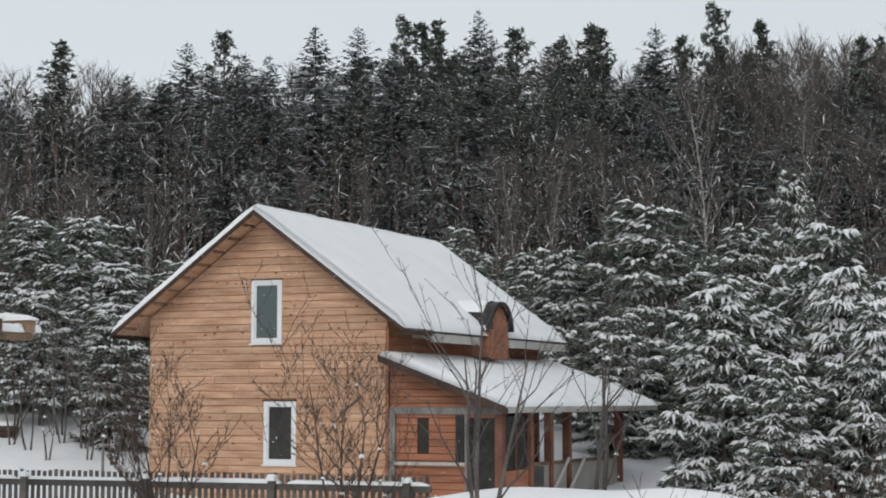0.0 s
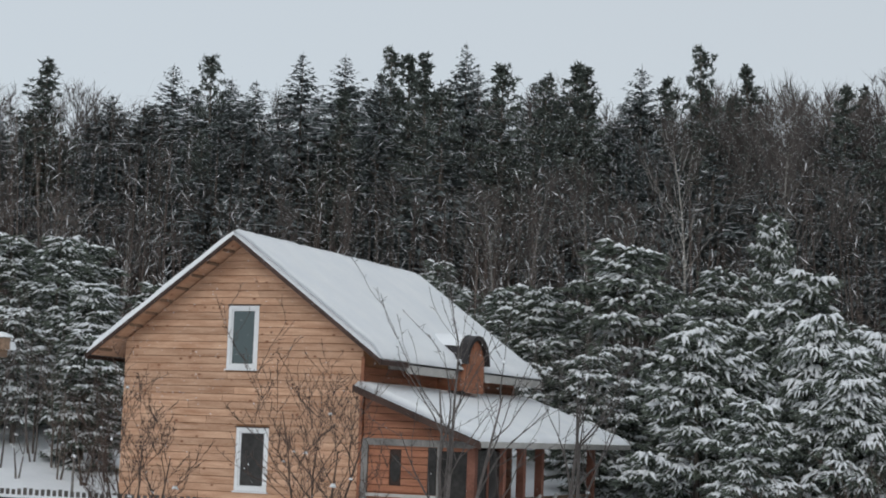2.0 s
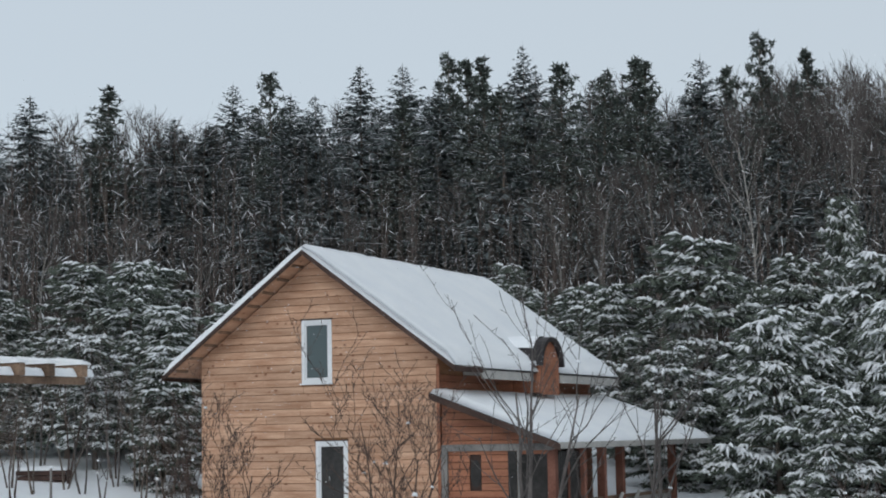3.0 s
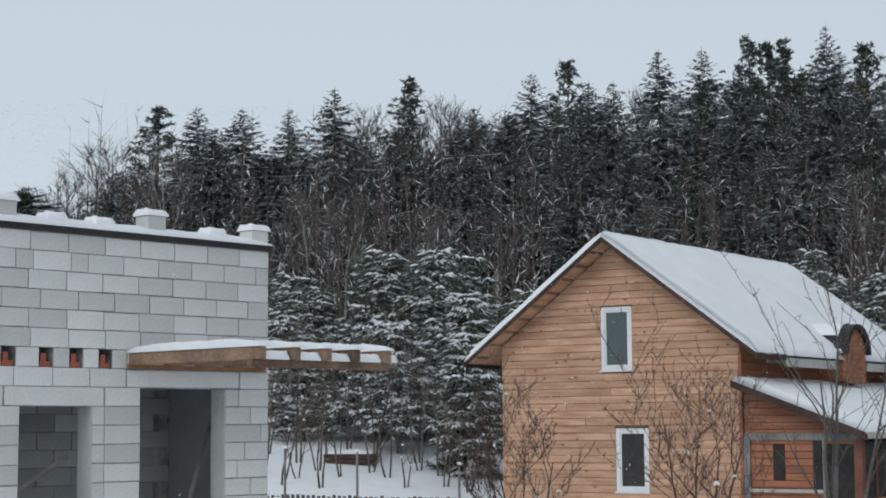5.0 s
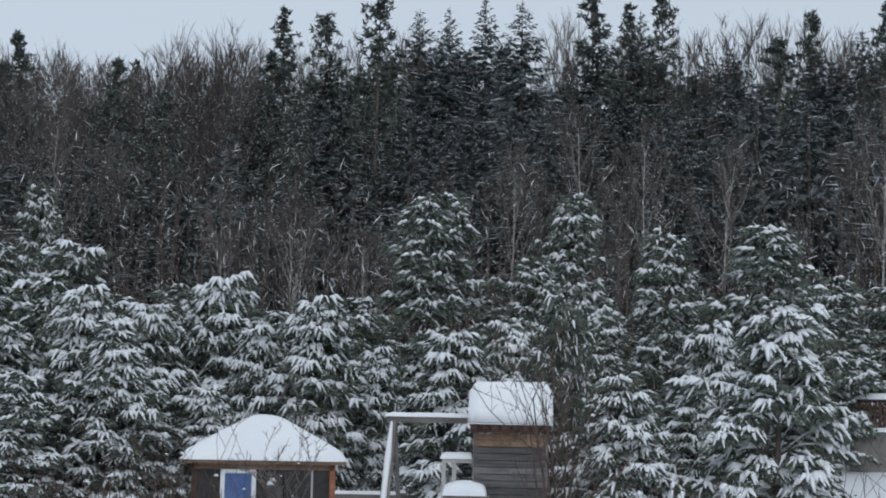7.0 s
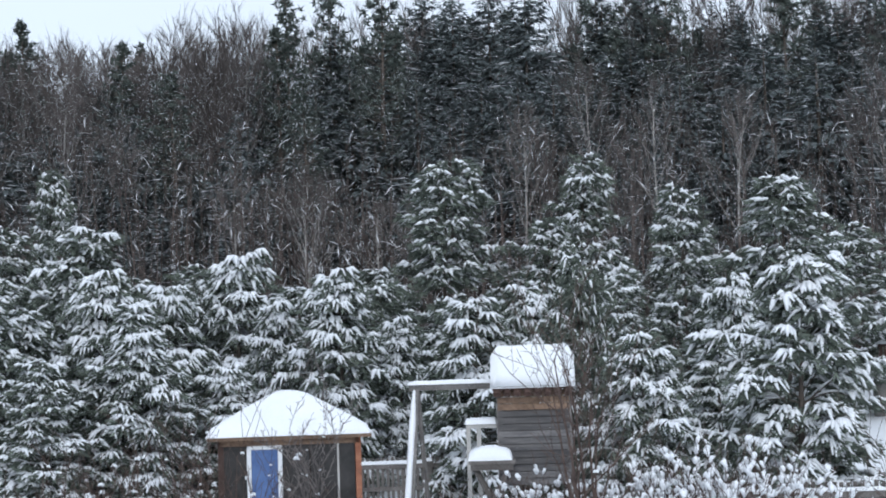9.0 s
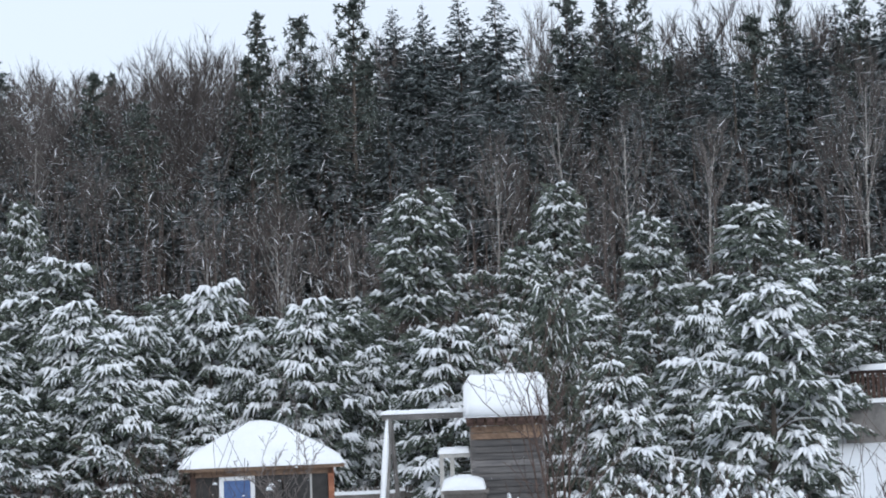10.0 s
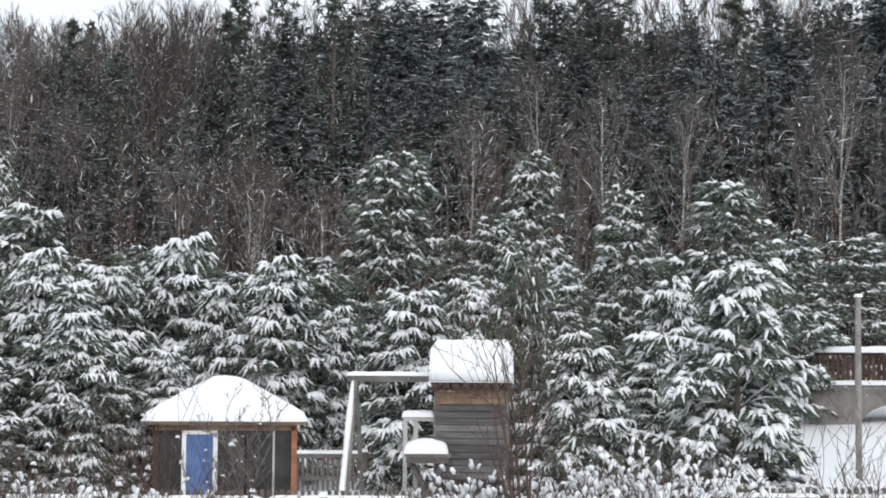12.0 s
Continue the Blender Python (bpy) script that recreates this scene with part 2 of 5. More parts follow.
def skirt(a, cols, rows, low):
    """Closes the rim of a grid of cols x rows vertices down to low(x, y)."""
    rim = [i * rows for i in range(cols)] + [(cols - 1) * rows + j for j in range(1, rows)] + [i * rows + rows - 1 for i in reversed(range(cols - 1))] + [j for j in reversed(range(1, rows - 1))]
    k, n = len(a.v), len(rim)
    for r in rim:
        x, y, z = a.v[r]
        a.v.append((x, y, min(z, low(x, y))))
    for i in range(n):
        j = (i + 1) % n
        a.f.append((rim[i], k + i, k + j, rim[j]))


# ---- ground: one sheet from the yard up the wooded hill to the horizon ----
RISE_R = (0, 40, 50, 60, 80, 100, 130, 200, 400, 3000)
RISE_Z = (0, 0, 0.8, 2.1, 5.2, 8.5, 13.5, 21, 24, 24)


def ground_z(x, y):
    r = math.hypot(x, y)
    dip = min(1, max(0, (x - 1) / 10))
    dip = -0.55 * dip * dip * (3 - 2 * dip)
    near = float(np.interp(r, RISE_R, RISE_Z)) if y > -200 else 24.0
    if y < 20:
        near *= max(0.0, min(1.0, (y + 30) / 50))
    bank = min(1, max(0, (-x - 5) / 5)) * min(1, max(0, (r - 40) / 10))
    return near + dip + 1.1 * bank + 0.18 * noise.noise(Vector((x * 0.15, y * 0.15, 0))) * min(1, r / 12)


def build_ground():
    a = Acc()
    radii = [0, 4, 8, 12, 16, 20, 23, 26, 28, 30, 32, 34, 36, 38, 40, 42, 45, 48, 51, 54, 57, 60, 64, 68, 73, 79, 86, 94, 104, 118, 135, 160, 210, 300, 500, 900, 1800, 3000]
    seg = 180
    for r in radii:
        for s in range(seg):
            t = 2 * math.pi * s / seg
            x, y = r * math.sin(t), r * math.cos(t)
            a.v.append((x, y, ground_z(x, y)))
    for i in range(len(radii) - 1):
        for s in range(seg):
            t = (s + 1) % seg
            a.f.append((i * seg + s, i * seg + t, (i + 1) * seg + t, (i + 1) * seg + s))
    ob = new("ground", a.mesh("ground", M_GROUND, True))
    tagged(ob, "snow-covered yard rising to a wooded hillside", "ground", kind="structure")


build_ground()

# ---- the timber house ----
# local axes: x along the gable to its open porch side, y back along the house, z up; origin under the gable's middle
HOUSE = pose(-4.115, 40.793, 0, 0, 0, -23.2)
HW, HL, EAVE_Z, RIDGE_Z = 3.12, 9.85, 4.12, 6.86
SLOPE = (RIDGE_Z - EAVE_Z) / 3.75


def roof_z(x):
    return RIDGE_Z - SLOPE * abs(x)


def slab(x0, z0, x1, z1, t, y0, y1):
    """A sloping slab between two lines, t thick downwards."""
    a = Acc()
    a.prism([(x0, z0), (x1, z1), (x1, z1 - t), (x0, z0 - t)], 1, y0, y1)
    return a


def boards(parent, mesh_mat, z0, z1, pitch, spans, thick, seed, joint=0.0055, face=None):
    """Courses of boards: spans(za, zb) gives per course the runs as (bottom-left, bottom-right, top-left, top-right)."""
    rng = random.Random(seed)
    z = z0
    while z < z1 - 0.02:
        zt = min(z + pitch, z1)
        for bl, br, tl, tr in spans(z, zt):
            cuts = [0.0]
            length = br - bl
            while length > 2.2 and cuts[-1] < 1:
                nxt = cuts[-1] + rng.uniform(1.6, 3.6) / length
                if nxt > 0.88:
                    break
                cuts.append(nxt)
            cuts.append(1.0)
            for c0, c1 in zip(cuts, cuts[1:]):
                g = 0.003
                x0, x1 = bl + (br - bl) * c0 + g, bl + (br - bl) * c1 - g
                u0, u1 = tl + (tr - tl) * c0 + g, tl + (tr - tl) * c1 - g
                if x1 - x0 < 0.02:
                    continue
                d = thick + rng.uniform(-0.003, 0.003)
                a = Acc()
                pts = [(x0, z + joint), (x1, z + joint), (u1, zt - joint), (u0, zt - joint)]
                k = len(a.v)
                for depth, inset in ((0.0, 0.0), (-d + 0.008, 0.0), (-d, 0.008)):
                    for i, (px, pz) in enumerate(pts):
                        q = pz + (inset if i < 2 else -inset)
                        a.v.append(face(px, depth, q) if face else (px, depth, q))
                for s in range(2):
                    for i in range(4):
                        j = (i + 1) % 4
                        a.f.append((k + 4 * s + i, k + 4 * s + j, k + 4 * s + 4 + j, k + 4 * s + 4 + i))
                a.f.append((k + 8, k + 9, k + 10, k + 11))
                part("board", a, mesh_mat, parent)
        z = zt


UW = (-0.37, 0.43, 3.80, 5.27)
LW = (-0.02, 0.82, 1.01, 2.46)


def cut_runs(runs, z, zt, hole):
    x0, x1, h0, h1 = hole
    if zt <= h0 + 0.03 or z >= h1 - 0.03:
        return runs
    out = []
    for bl, br, tl, tr in runs:
        if br <= x0 or bl >= x1:
            out.append((bl, br, tl, tr))
            continue
        if bl < x0:
            out.append((bl, x0, tl, x0))
        if br > x1:
            out.append((x1, br, x1, tr))
    return out


def gable_spans(z, zt):
    def half(q):
        return min(HW, max(0.0, (RIDGE_Z - 0.14 - q) / SLOPE))
    runs = [(-half(z), half(z), -half(zt), half(zt))]
    for hole in (UW, LW):
        runs = cut_runs(runs, z, zt, hole)
    return runs


def window(parent, x0, x1, z0, z1, y, glass, name="window"):
    """A white framed window standing in its opening, with a pane and sill."""
    w = new(name)
    w.parent = parent
    f = Acc()
    e = 0.085
    for lo, hi in (((x0, z0), (x0 + e, z1)), ((x1 - e, z0), (x1, z1)), ((x0 + e, z0), (x1 - e, z0 + e)), ((x0 + e, z1 - e), (x1 - e, z1))):
        f.box((lo[0], y - 0.05, lo[1]), (hi[0], y + 0.04, hi[1]))
    part("window_frame", f, M_PVC, w)
    s = Acc()
    i = e - 0.005
    for lo, hi in (((x0 + i, z0 + i), (x0 + i + 0.045, z1 - i)), ((x1 - i - 0.045, z0 + i), (x1 - i, z1 - i)), ((x0 + i + 0.045, z0 + i), (x1 - i - 0.045, z0 + i + 0.045)), ((x0 + i + 0.045, z1 - i - 0.045), (x1 - i - 0.045, z1 - i))):
        s.box((lo[0], y - 0.03, lo[1]), (hi[0], y + 0.02, hi[1]))
    part("sash", s, M_PVC, w)
    boxpart("pane", (x0 + e + 0.03, y - 0.008, z0 + e + 0.03), (x1 - e - 0.03, y + 0.008, z1 - e - 0.03), glass, w, "dark reflecting glass")
    boxpart("window_sill", (x0 - 0.03, y - 0.10, z0 - 0.035), (x1 + 0.03, y + 0.03, z0 - 0.003), M_PVC, w)
    return w


def build_house():
    h = thing("house", HOUSE, "two-storey house clad in orange larch boards under a snow-covered gable roof", "house")
    # wall cores with real openings at the windows
    core = Acc()
    def wall_strip(x0, x1, z0, z1):
        core.box((x0, 0.0, z0), (x1, 0.18, z1))
    wall_strip(-HW, UW[0], -0.3, EAVE_Z)
    wall_strip(UW[0], LW[0], -0.3, UW[2])
    wall_strip(LW[1], HW, -0.3, EAVE_Z)
    wall_strip(LW[0], LW[1], -0.3, LW[2])
    wall_strip(LW[0], LW[1], LW[3], UW[2])
    wall_strip(UW[1], LW[1], UW[2], EAVE_Z)
    core.prism([(-HW, EAVE_Z), (UW[0], EAVE_Z), (UW[0], roof_z(UW[0]) - 0.15), (-HW, roof_z(HW) - 0.15)], 1, 0, 0.18)
    core.prism([(UW[1], EAVE_Z), (HW, EAVE_Z), (HW, roof_z(HW) - 0.15), (UW[1], roof_z(UW[1]) - 0.15)], 1, 0, 0.18)
    core.prism([(UW[0], UW[3]), (UW[1], UW[3]), (UW[1], roof_z(UW[1]) - 0.15), (0, RIDGE_Z - 0.15), (UW[0], roof_z(UW[0]) - 0.15)], 1, 0, 0.18)
    part("wall", core, M_TIMBER, h)
    sides = Acc()
    sides.box((-HW, 0.18, -0.3), (-HW + 0.18, HL, EAVE_Z + 0.3))
    sides.box((HW - 0.18, 0.18, -0.3), (HW, HL, EAVE_Z + 0.3))
    sides.box((-HW, HL - 0.18, -0.3), (HW, HL, EAVE_Z + 0.3))
    sides.box((-HW + 0.18, 0.5, 2.75), (HW - 0.18, HL - 0.2, 2.9))
    part("wall", sides, M_TIMBER, h)
    boards(h, M_SIDING, 0.12, RIDGE_Z - 0.16, 0.172, gable_spans, 0.03, 5)
    # side wall boards above and below the porch roof
    boards(h, M_SIDING_RED, 0.6, 3.92, 0.158, lambda z, zt: [(0.02, HL, 0.02, HL)], 0.028, 6, face=lambda p, d, q: (HW - d, p, q))
    boxpart("corner_board", (HW - 0.03, -0.045, 0.0), (HW + 0.045, 0.0, EAVE_Z + 0.02), M_SIDING_RED, h)
    boxpart("frieze_board", (HW + 0.03, 1.3, 3.925), (HW + 0.07, HL + 0.1, 4.16), M_FASCIA, h, "pale grey board under the eave")
    window(h, *UW, 0.02, M_GLASS)
    window(h, *LW, 0.02, M_SHADEGLASS)
    for hole in (UW, LW):
        trim = Acc()
        trim.box((hole[0] - 0.03, -0.05, hole[3] + 0.002), (hole[1] + 0.03, -0.03, hole[3] + 0.03))
        part("drip_strip", trim, M_DARKWOOD, h)
    # roof: two slopes, dark metal edge, soffit with battens, snow
    for sgn in (-1, 1):
        a = slab(0, RIDGE_Z, sgn * 3.8, roof_z(3.8), 0.07, -0.62, HL + 0.35)
        part("roof", a, M_METAL, h, "dark metal roof sheet")
        s = slab(0, RIDGE_Z - 0.072, sgn * 3.72, roof_z(3.72) - 0.072, 0.03, -0.56, HL + 0.3)
        part("soffit", s, M_SIDING, h, "brown board soffit")
        for i in range(9):
            x = sgn * (0.3 + 0.4 * i)
            b = Acc()
            z = roof_z(x) - 0.104
            b.prism([(x - 0.022, z + SLOPE * 0.022), (x + 0.022, z - SLOPE * 0.022), (x + 0.022, z - 0.035 - SLOPE * 0.022), (x - 0.022, z - 0.035 + SLOPE * 0.022)] if sgn > 0 else [(x - 0.022, z - SLOPE * 0.022), (x + 0.022, z + SLOPE * 0.022), (x + 0.022, z - 0.035 + SLOPE * 0.022), (x - 0.022, z - 0.035 - SLOPE * 0.022)], 1, -0.55, -0.04)
            part("batten", b, M_JOIST, h)
        fb = slab(0, RIDGE_Z - 0.01, sgn * 3.82, roof_z(3.82) - 0.01, 0.10, -0.66, -0.622)
        part("barge_board", fb, M_DARKWOOD, h)
        ef = Acc()
        ef.box((min(sgn * 3.8, sgn * 3.84), -0.66, roof_z(3.8) - 0.14), (max(sgn * 3.8, sgn * 3.84), HL + 0.35 if sgn < 0 else 0.9, roof_z(3.8) + 0.0))
        part("fascia", ef, M_DARKWOOD, h)
        if sgn > 0:
            boxpart("fascia", (3.78, 0.903, roof_z(3.8) - 0.27), (3.82, 4.0, roof_z(3.8) - 0.075), M_FASCIA, h, "pale grey eave board")
            boxpart("fascia", (3.78, 5.8, roof_z(3.8) - 0.27), (3.82, HL + 0.35, roof_z(3.8) - 0.075), M_FASCIA, h, "pale grey eave board")
        rng = random.Random(11 + sgn)
        sn = Acc()
        ny, nx = 60, 16
        for j in range(ny + 1):
            for i in range(nx + 1):
                fx, fy = i / nx, j / ny
                edge = min(1, (1 - fx) / 0.035, fy / 0.01 + 0.45, (1 - fy) / 0.03)
                th = 0.17 * math.sqrt(max(0, edge)) * rng.uniform(0.95, 1.05) + 0.02 * noise.noise(Vector((fx * 6, fy * 14, sgn)))
                x = 3.84 * fx
                zz = roof_z(x) + 0.012 + max(0.004, th) * 1.1 - (0.05 * max(0, 1 - fx / 0.06))
                sn.v.append((sgn * x, -0.63 + (HL + 0.98) * fy, zz))
        for j in range(ny):
            for i in range(nx):
                k = j * (nx + 1) + i
                q = (k, k + 1, k + nx + 2, k + nx + 1)
                sn.f.append(q if sgn > 0 else q[::-1])
        skirt(sn, ny + 1, nx + 1, lambda x, y: roof_z(x) + 0.002)
        part("roof_snow", sn, M_SNOW, h, "thick even snow on the roof slope", True)
    # arched dormer box at the porch-side eave
    dm = Acc()
    arch = [(4.3, 3.55), (5.6, 3.55)] + [(4.95 + 0.65 * math.cos(t), 4.22 + 0.60 * math.sin(t)) for t in [math.pi * i / 14 for i in range(15)]]
    dm.prism(arch, 0, 2.3, 3.86)
    dormer = part("dormer", dm, M_SIDING_RED, h, "arched board dormer cutting the eave")
    rim = Acc()
    turn = [math.pi * i / 16 for i in range(17)]
    outer = [(4.95 + 0.78 * math.cos(t), 4.2 + 0.735 * math.sin(t)) for t in turn]
    inner = [(4.95 + 0.67 * math.cos(t), 4.2 + 0.63 * math.sin(t)) for t in reversed(turn)]
    rim.prism(outer + inner, 0, 2.3, 3.98)
    part("arched_roof", rim, M_METAL, dormer)
    for i in range(5):
        boxpart("vertical_board", (3.862, 4.34 + 0.245 * i, 3.5), (3.885, 4.57 + 0.245 * i, 4.45 + 0.3 * (1 - abs(i - 2) / 2)), M_SIDING_RED, dormer)
    sn = Acc()
    for i in range(13):
        t = math.pi * (0.2 + 0.6 * i / 12)
        for j in range(5):
            x = 2.2 + 1.5 * j / 4
            rr = 1.24 - 0.04 * (j == 4)
            sn.v.append((x, 4.95 + 0.66 * rr * math.cos(t), 4.2 + 0.635 * rr * math.sin(t)))
    for i in range(12):
        for j in range(4):
            k = i * 5 + j
            sn.f.append((k, k + 5, k + 6, k + 1))
    part("dormer_snow", sn, M_SNOW, dormer, "", True)
    # porch: closed board end, open post side, shed roof with snow
    def pz(x):
        return 3.5 - 0.375 * (x - HW)
    part("porch_roof", slab(HW + 0.03, pz(HW), 6.2, pz(6.2), 0.07, -0.55, 10.75), M_METAL, h, "dark shed roof sheet")
    pr = Acc()
    pr.box((6.2, -0.57, pz(6.2) - 0.13), (6.24, 10.77, pz(6.2)))
    part("porch_fascia", pr, M_FASCIA, h)
    part("porch_barge_board", slab(HW + 0.03, pz(HW) - 0.02, 6.24, pz(6.24) - 0.02, 0.14, -0.59, -0.552), M_DARKWOOD, h)
    rng = random.Random(21)
    sn = Acc()
    ny, nx = 60, 12
    for j in range(ny + 1):
        for i in range(nx + 1):
            fx, fy = i / nx, j / ny
            edge = min(1, (1 - fx) / 0.05, fy / 0.02, (1 - fy) / 0.02, fx / 0.03 + 0.4)
            th = 0.15 * math.sqrt(max(0, edge)) * rng.uniform(0.94, 1.06)
            x = HW + 0.06 + (6.24 - HW - 0.06) * fx
            sn.v.append((x, -0.56 + 11.32 * fy, pz(x) + 0.008 + th))
    for j in range(ny):
        for i in range(nx):
            k = j * (nx + 1) + i
            sn.f.append((k, k + 1, k + nx + 2, k + nx + 1))
    skirt(sn, ny + 1, nx + 1, lambda x, y: pz(x) + 0.002)
    part("porch_snow", sn, M_SNOW, h, "smooth snow on the porch roof", True)
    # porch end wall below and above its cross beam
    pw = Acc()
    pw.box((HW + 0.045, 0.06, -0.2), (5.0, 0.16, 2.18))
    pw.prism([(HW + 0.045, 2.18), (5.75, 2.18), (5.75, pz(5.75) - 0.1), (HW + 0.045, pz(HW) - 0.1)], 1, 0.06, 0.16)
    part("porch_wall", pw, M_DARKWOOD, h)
    def end_spans(z, zt):
        def run(q):
            return min(5.76, HW + 0.05 + max(0.02, (pz(HW) - 0.12 - q) / 0.375))
        if zt > 2.2:
            return [(HW + 0.05, run(z), HW + 0.05, run(zt))]
        return cut_runs([(HW + 0.05, 4.98, HW + 0.05, 4.98)], z, zt, (3.84, 4.12, 1.30, 2.0))
    boards(h, M_SIDING_RED, 0.2, 3.4, 0.158, end_spans, 0.028, 9, face=lambda p, d, q: (p, 0.06 + d, q))
    boxpart("cross_beam", (HW + 0.06, -0.02, 2.18), (5.85, 0.028, 2.33), M_GREYWOOD, h, "weathered grey cross beam")
    boxpart("sill_board", (HW + 0.06, -0.03, 1.05), (5.0, 0.028, 1.12), M_FASCIA, h)
    lz = Acc()
    lz.prism([(3.98 + 0.13 * math.cos(t), 1.68 + 0.31 * math.sin(t)) for t in [2 * math.pi * i / 12 for i in range(12)]], 1, 0.045, 0.058)
    part("porch_window", lz, M_SHADEGLASS, h, "small dark oval window")
    boxpart("porch_window", (4.78, -0.012, 1.13), (4.98, 0.02, 2.17), M_SHADEGLASS, h, "narrow dark window")
    boxpart("corner_post", (5.0, -0.02, -0.2), (5.05, 0.12, 2.18), M_GREYWOOD, h)
    boxpart("porch_window", (5.05, 0.08, 0.5), (5.70, 0.1, 2.18), M_SHADEGLASS, h, "dark glazing")
    for y in (0.1, 1.9, 3.25, 4.55, 8.65):
        boxpart("porch_post", (5.70, y - 0.09, -0.3), (5.88, y + 0.09, 2.2), M_POST, h)
    # glazed bay behind the corner of the porch
    boxpart("porch_window", (5.75, 0.25, 0.95), (5.80, 1.78, 2.14), M_SHADEGLASS, h, "dark glazing")
    boxpart("porch_side_panel", (5.74, 0.2, 0.152), (5.81, 1.8, 0.93), M_SIDING_RED, h)
    boxpart("mullion", (5.80, 0.98, 0.95), (5.83, 1.04, 2.14), M_POST, h)
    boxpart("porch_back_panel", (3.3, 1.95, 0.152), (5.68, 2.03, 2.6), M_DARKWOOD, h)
    boxpart("post", (HW + 0.05, -0.03, 0), (HW + 0.2, 0.03, 2.2), M_GREYWOOD, h)
    boxpart("porch_beam", (5.70, 0.05, 2.2), (5.89, 10.6, 2.36), M_FASCIA, h)
    boxpart("porch_deck", (HW + 0.05, 0.2, -0.3), (5.9, 10.6, 0.15), M_GREYWOOD, h)
    # balustrade between the posts
    boxpart("handrail", (5.76, 2.0, 0.98), (5.84, 8.6, 1.06), M_JOIST, h)
    for i in range(46):
        boxpart("baluster", (5.78, 2.9 + 0.121 * i, 0.2), (5.82, 2.95 + 0.121 * i, 0.98), M_FASCIA, h)
    for y0 in (3.0, 4.2):
        br = Acc()
        br.tube([(5.95, y0, 0.3), (5.95, y0 + 1.2, 1.1)], [0.05, 0.05], 4)
        part("brace", br, M_FASCIA, h)
    return h


build_house()

# ---- the unfinished block house ----
# local axes: x along the front to the visible corner, y inwards, z up; origin at the corner
BLOCKHOUSE = pose(-7.65, 24.95, 0, 0, 0, 59.04)
ROW, TOP = 0.255, 5.12
OPEN1, OPEN2 = (-2.35, -0.83, -0.4, 3.075), (-4.30, -3.16, -0.4, 2.82)


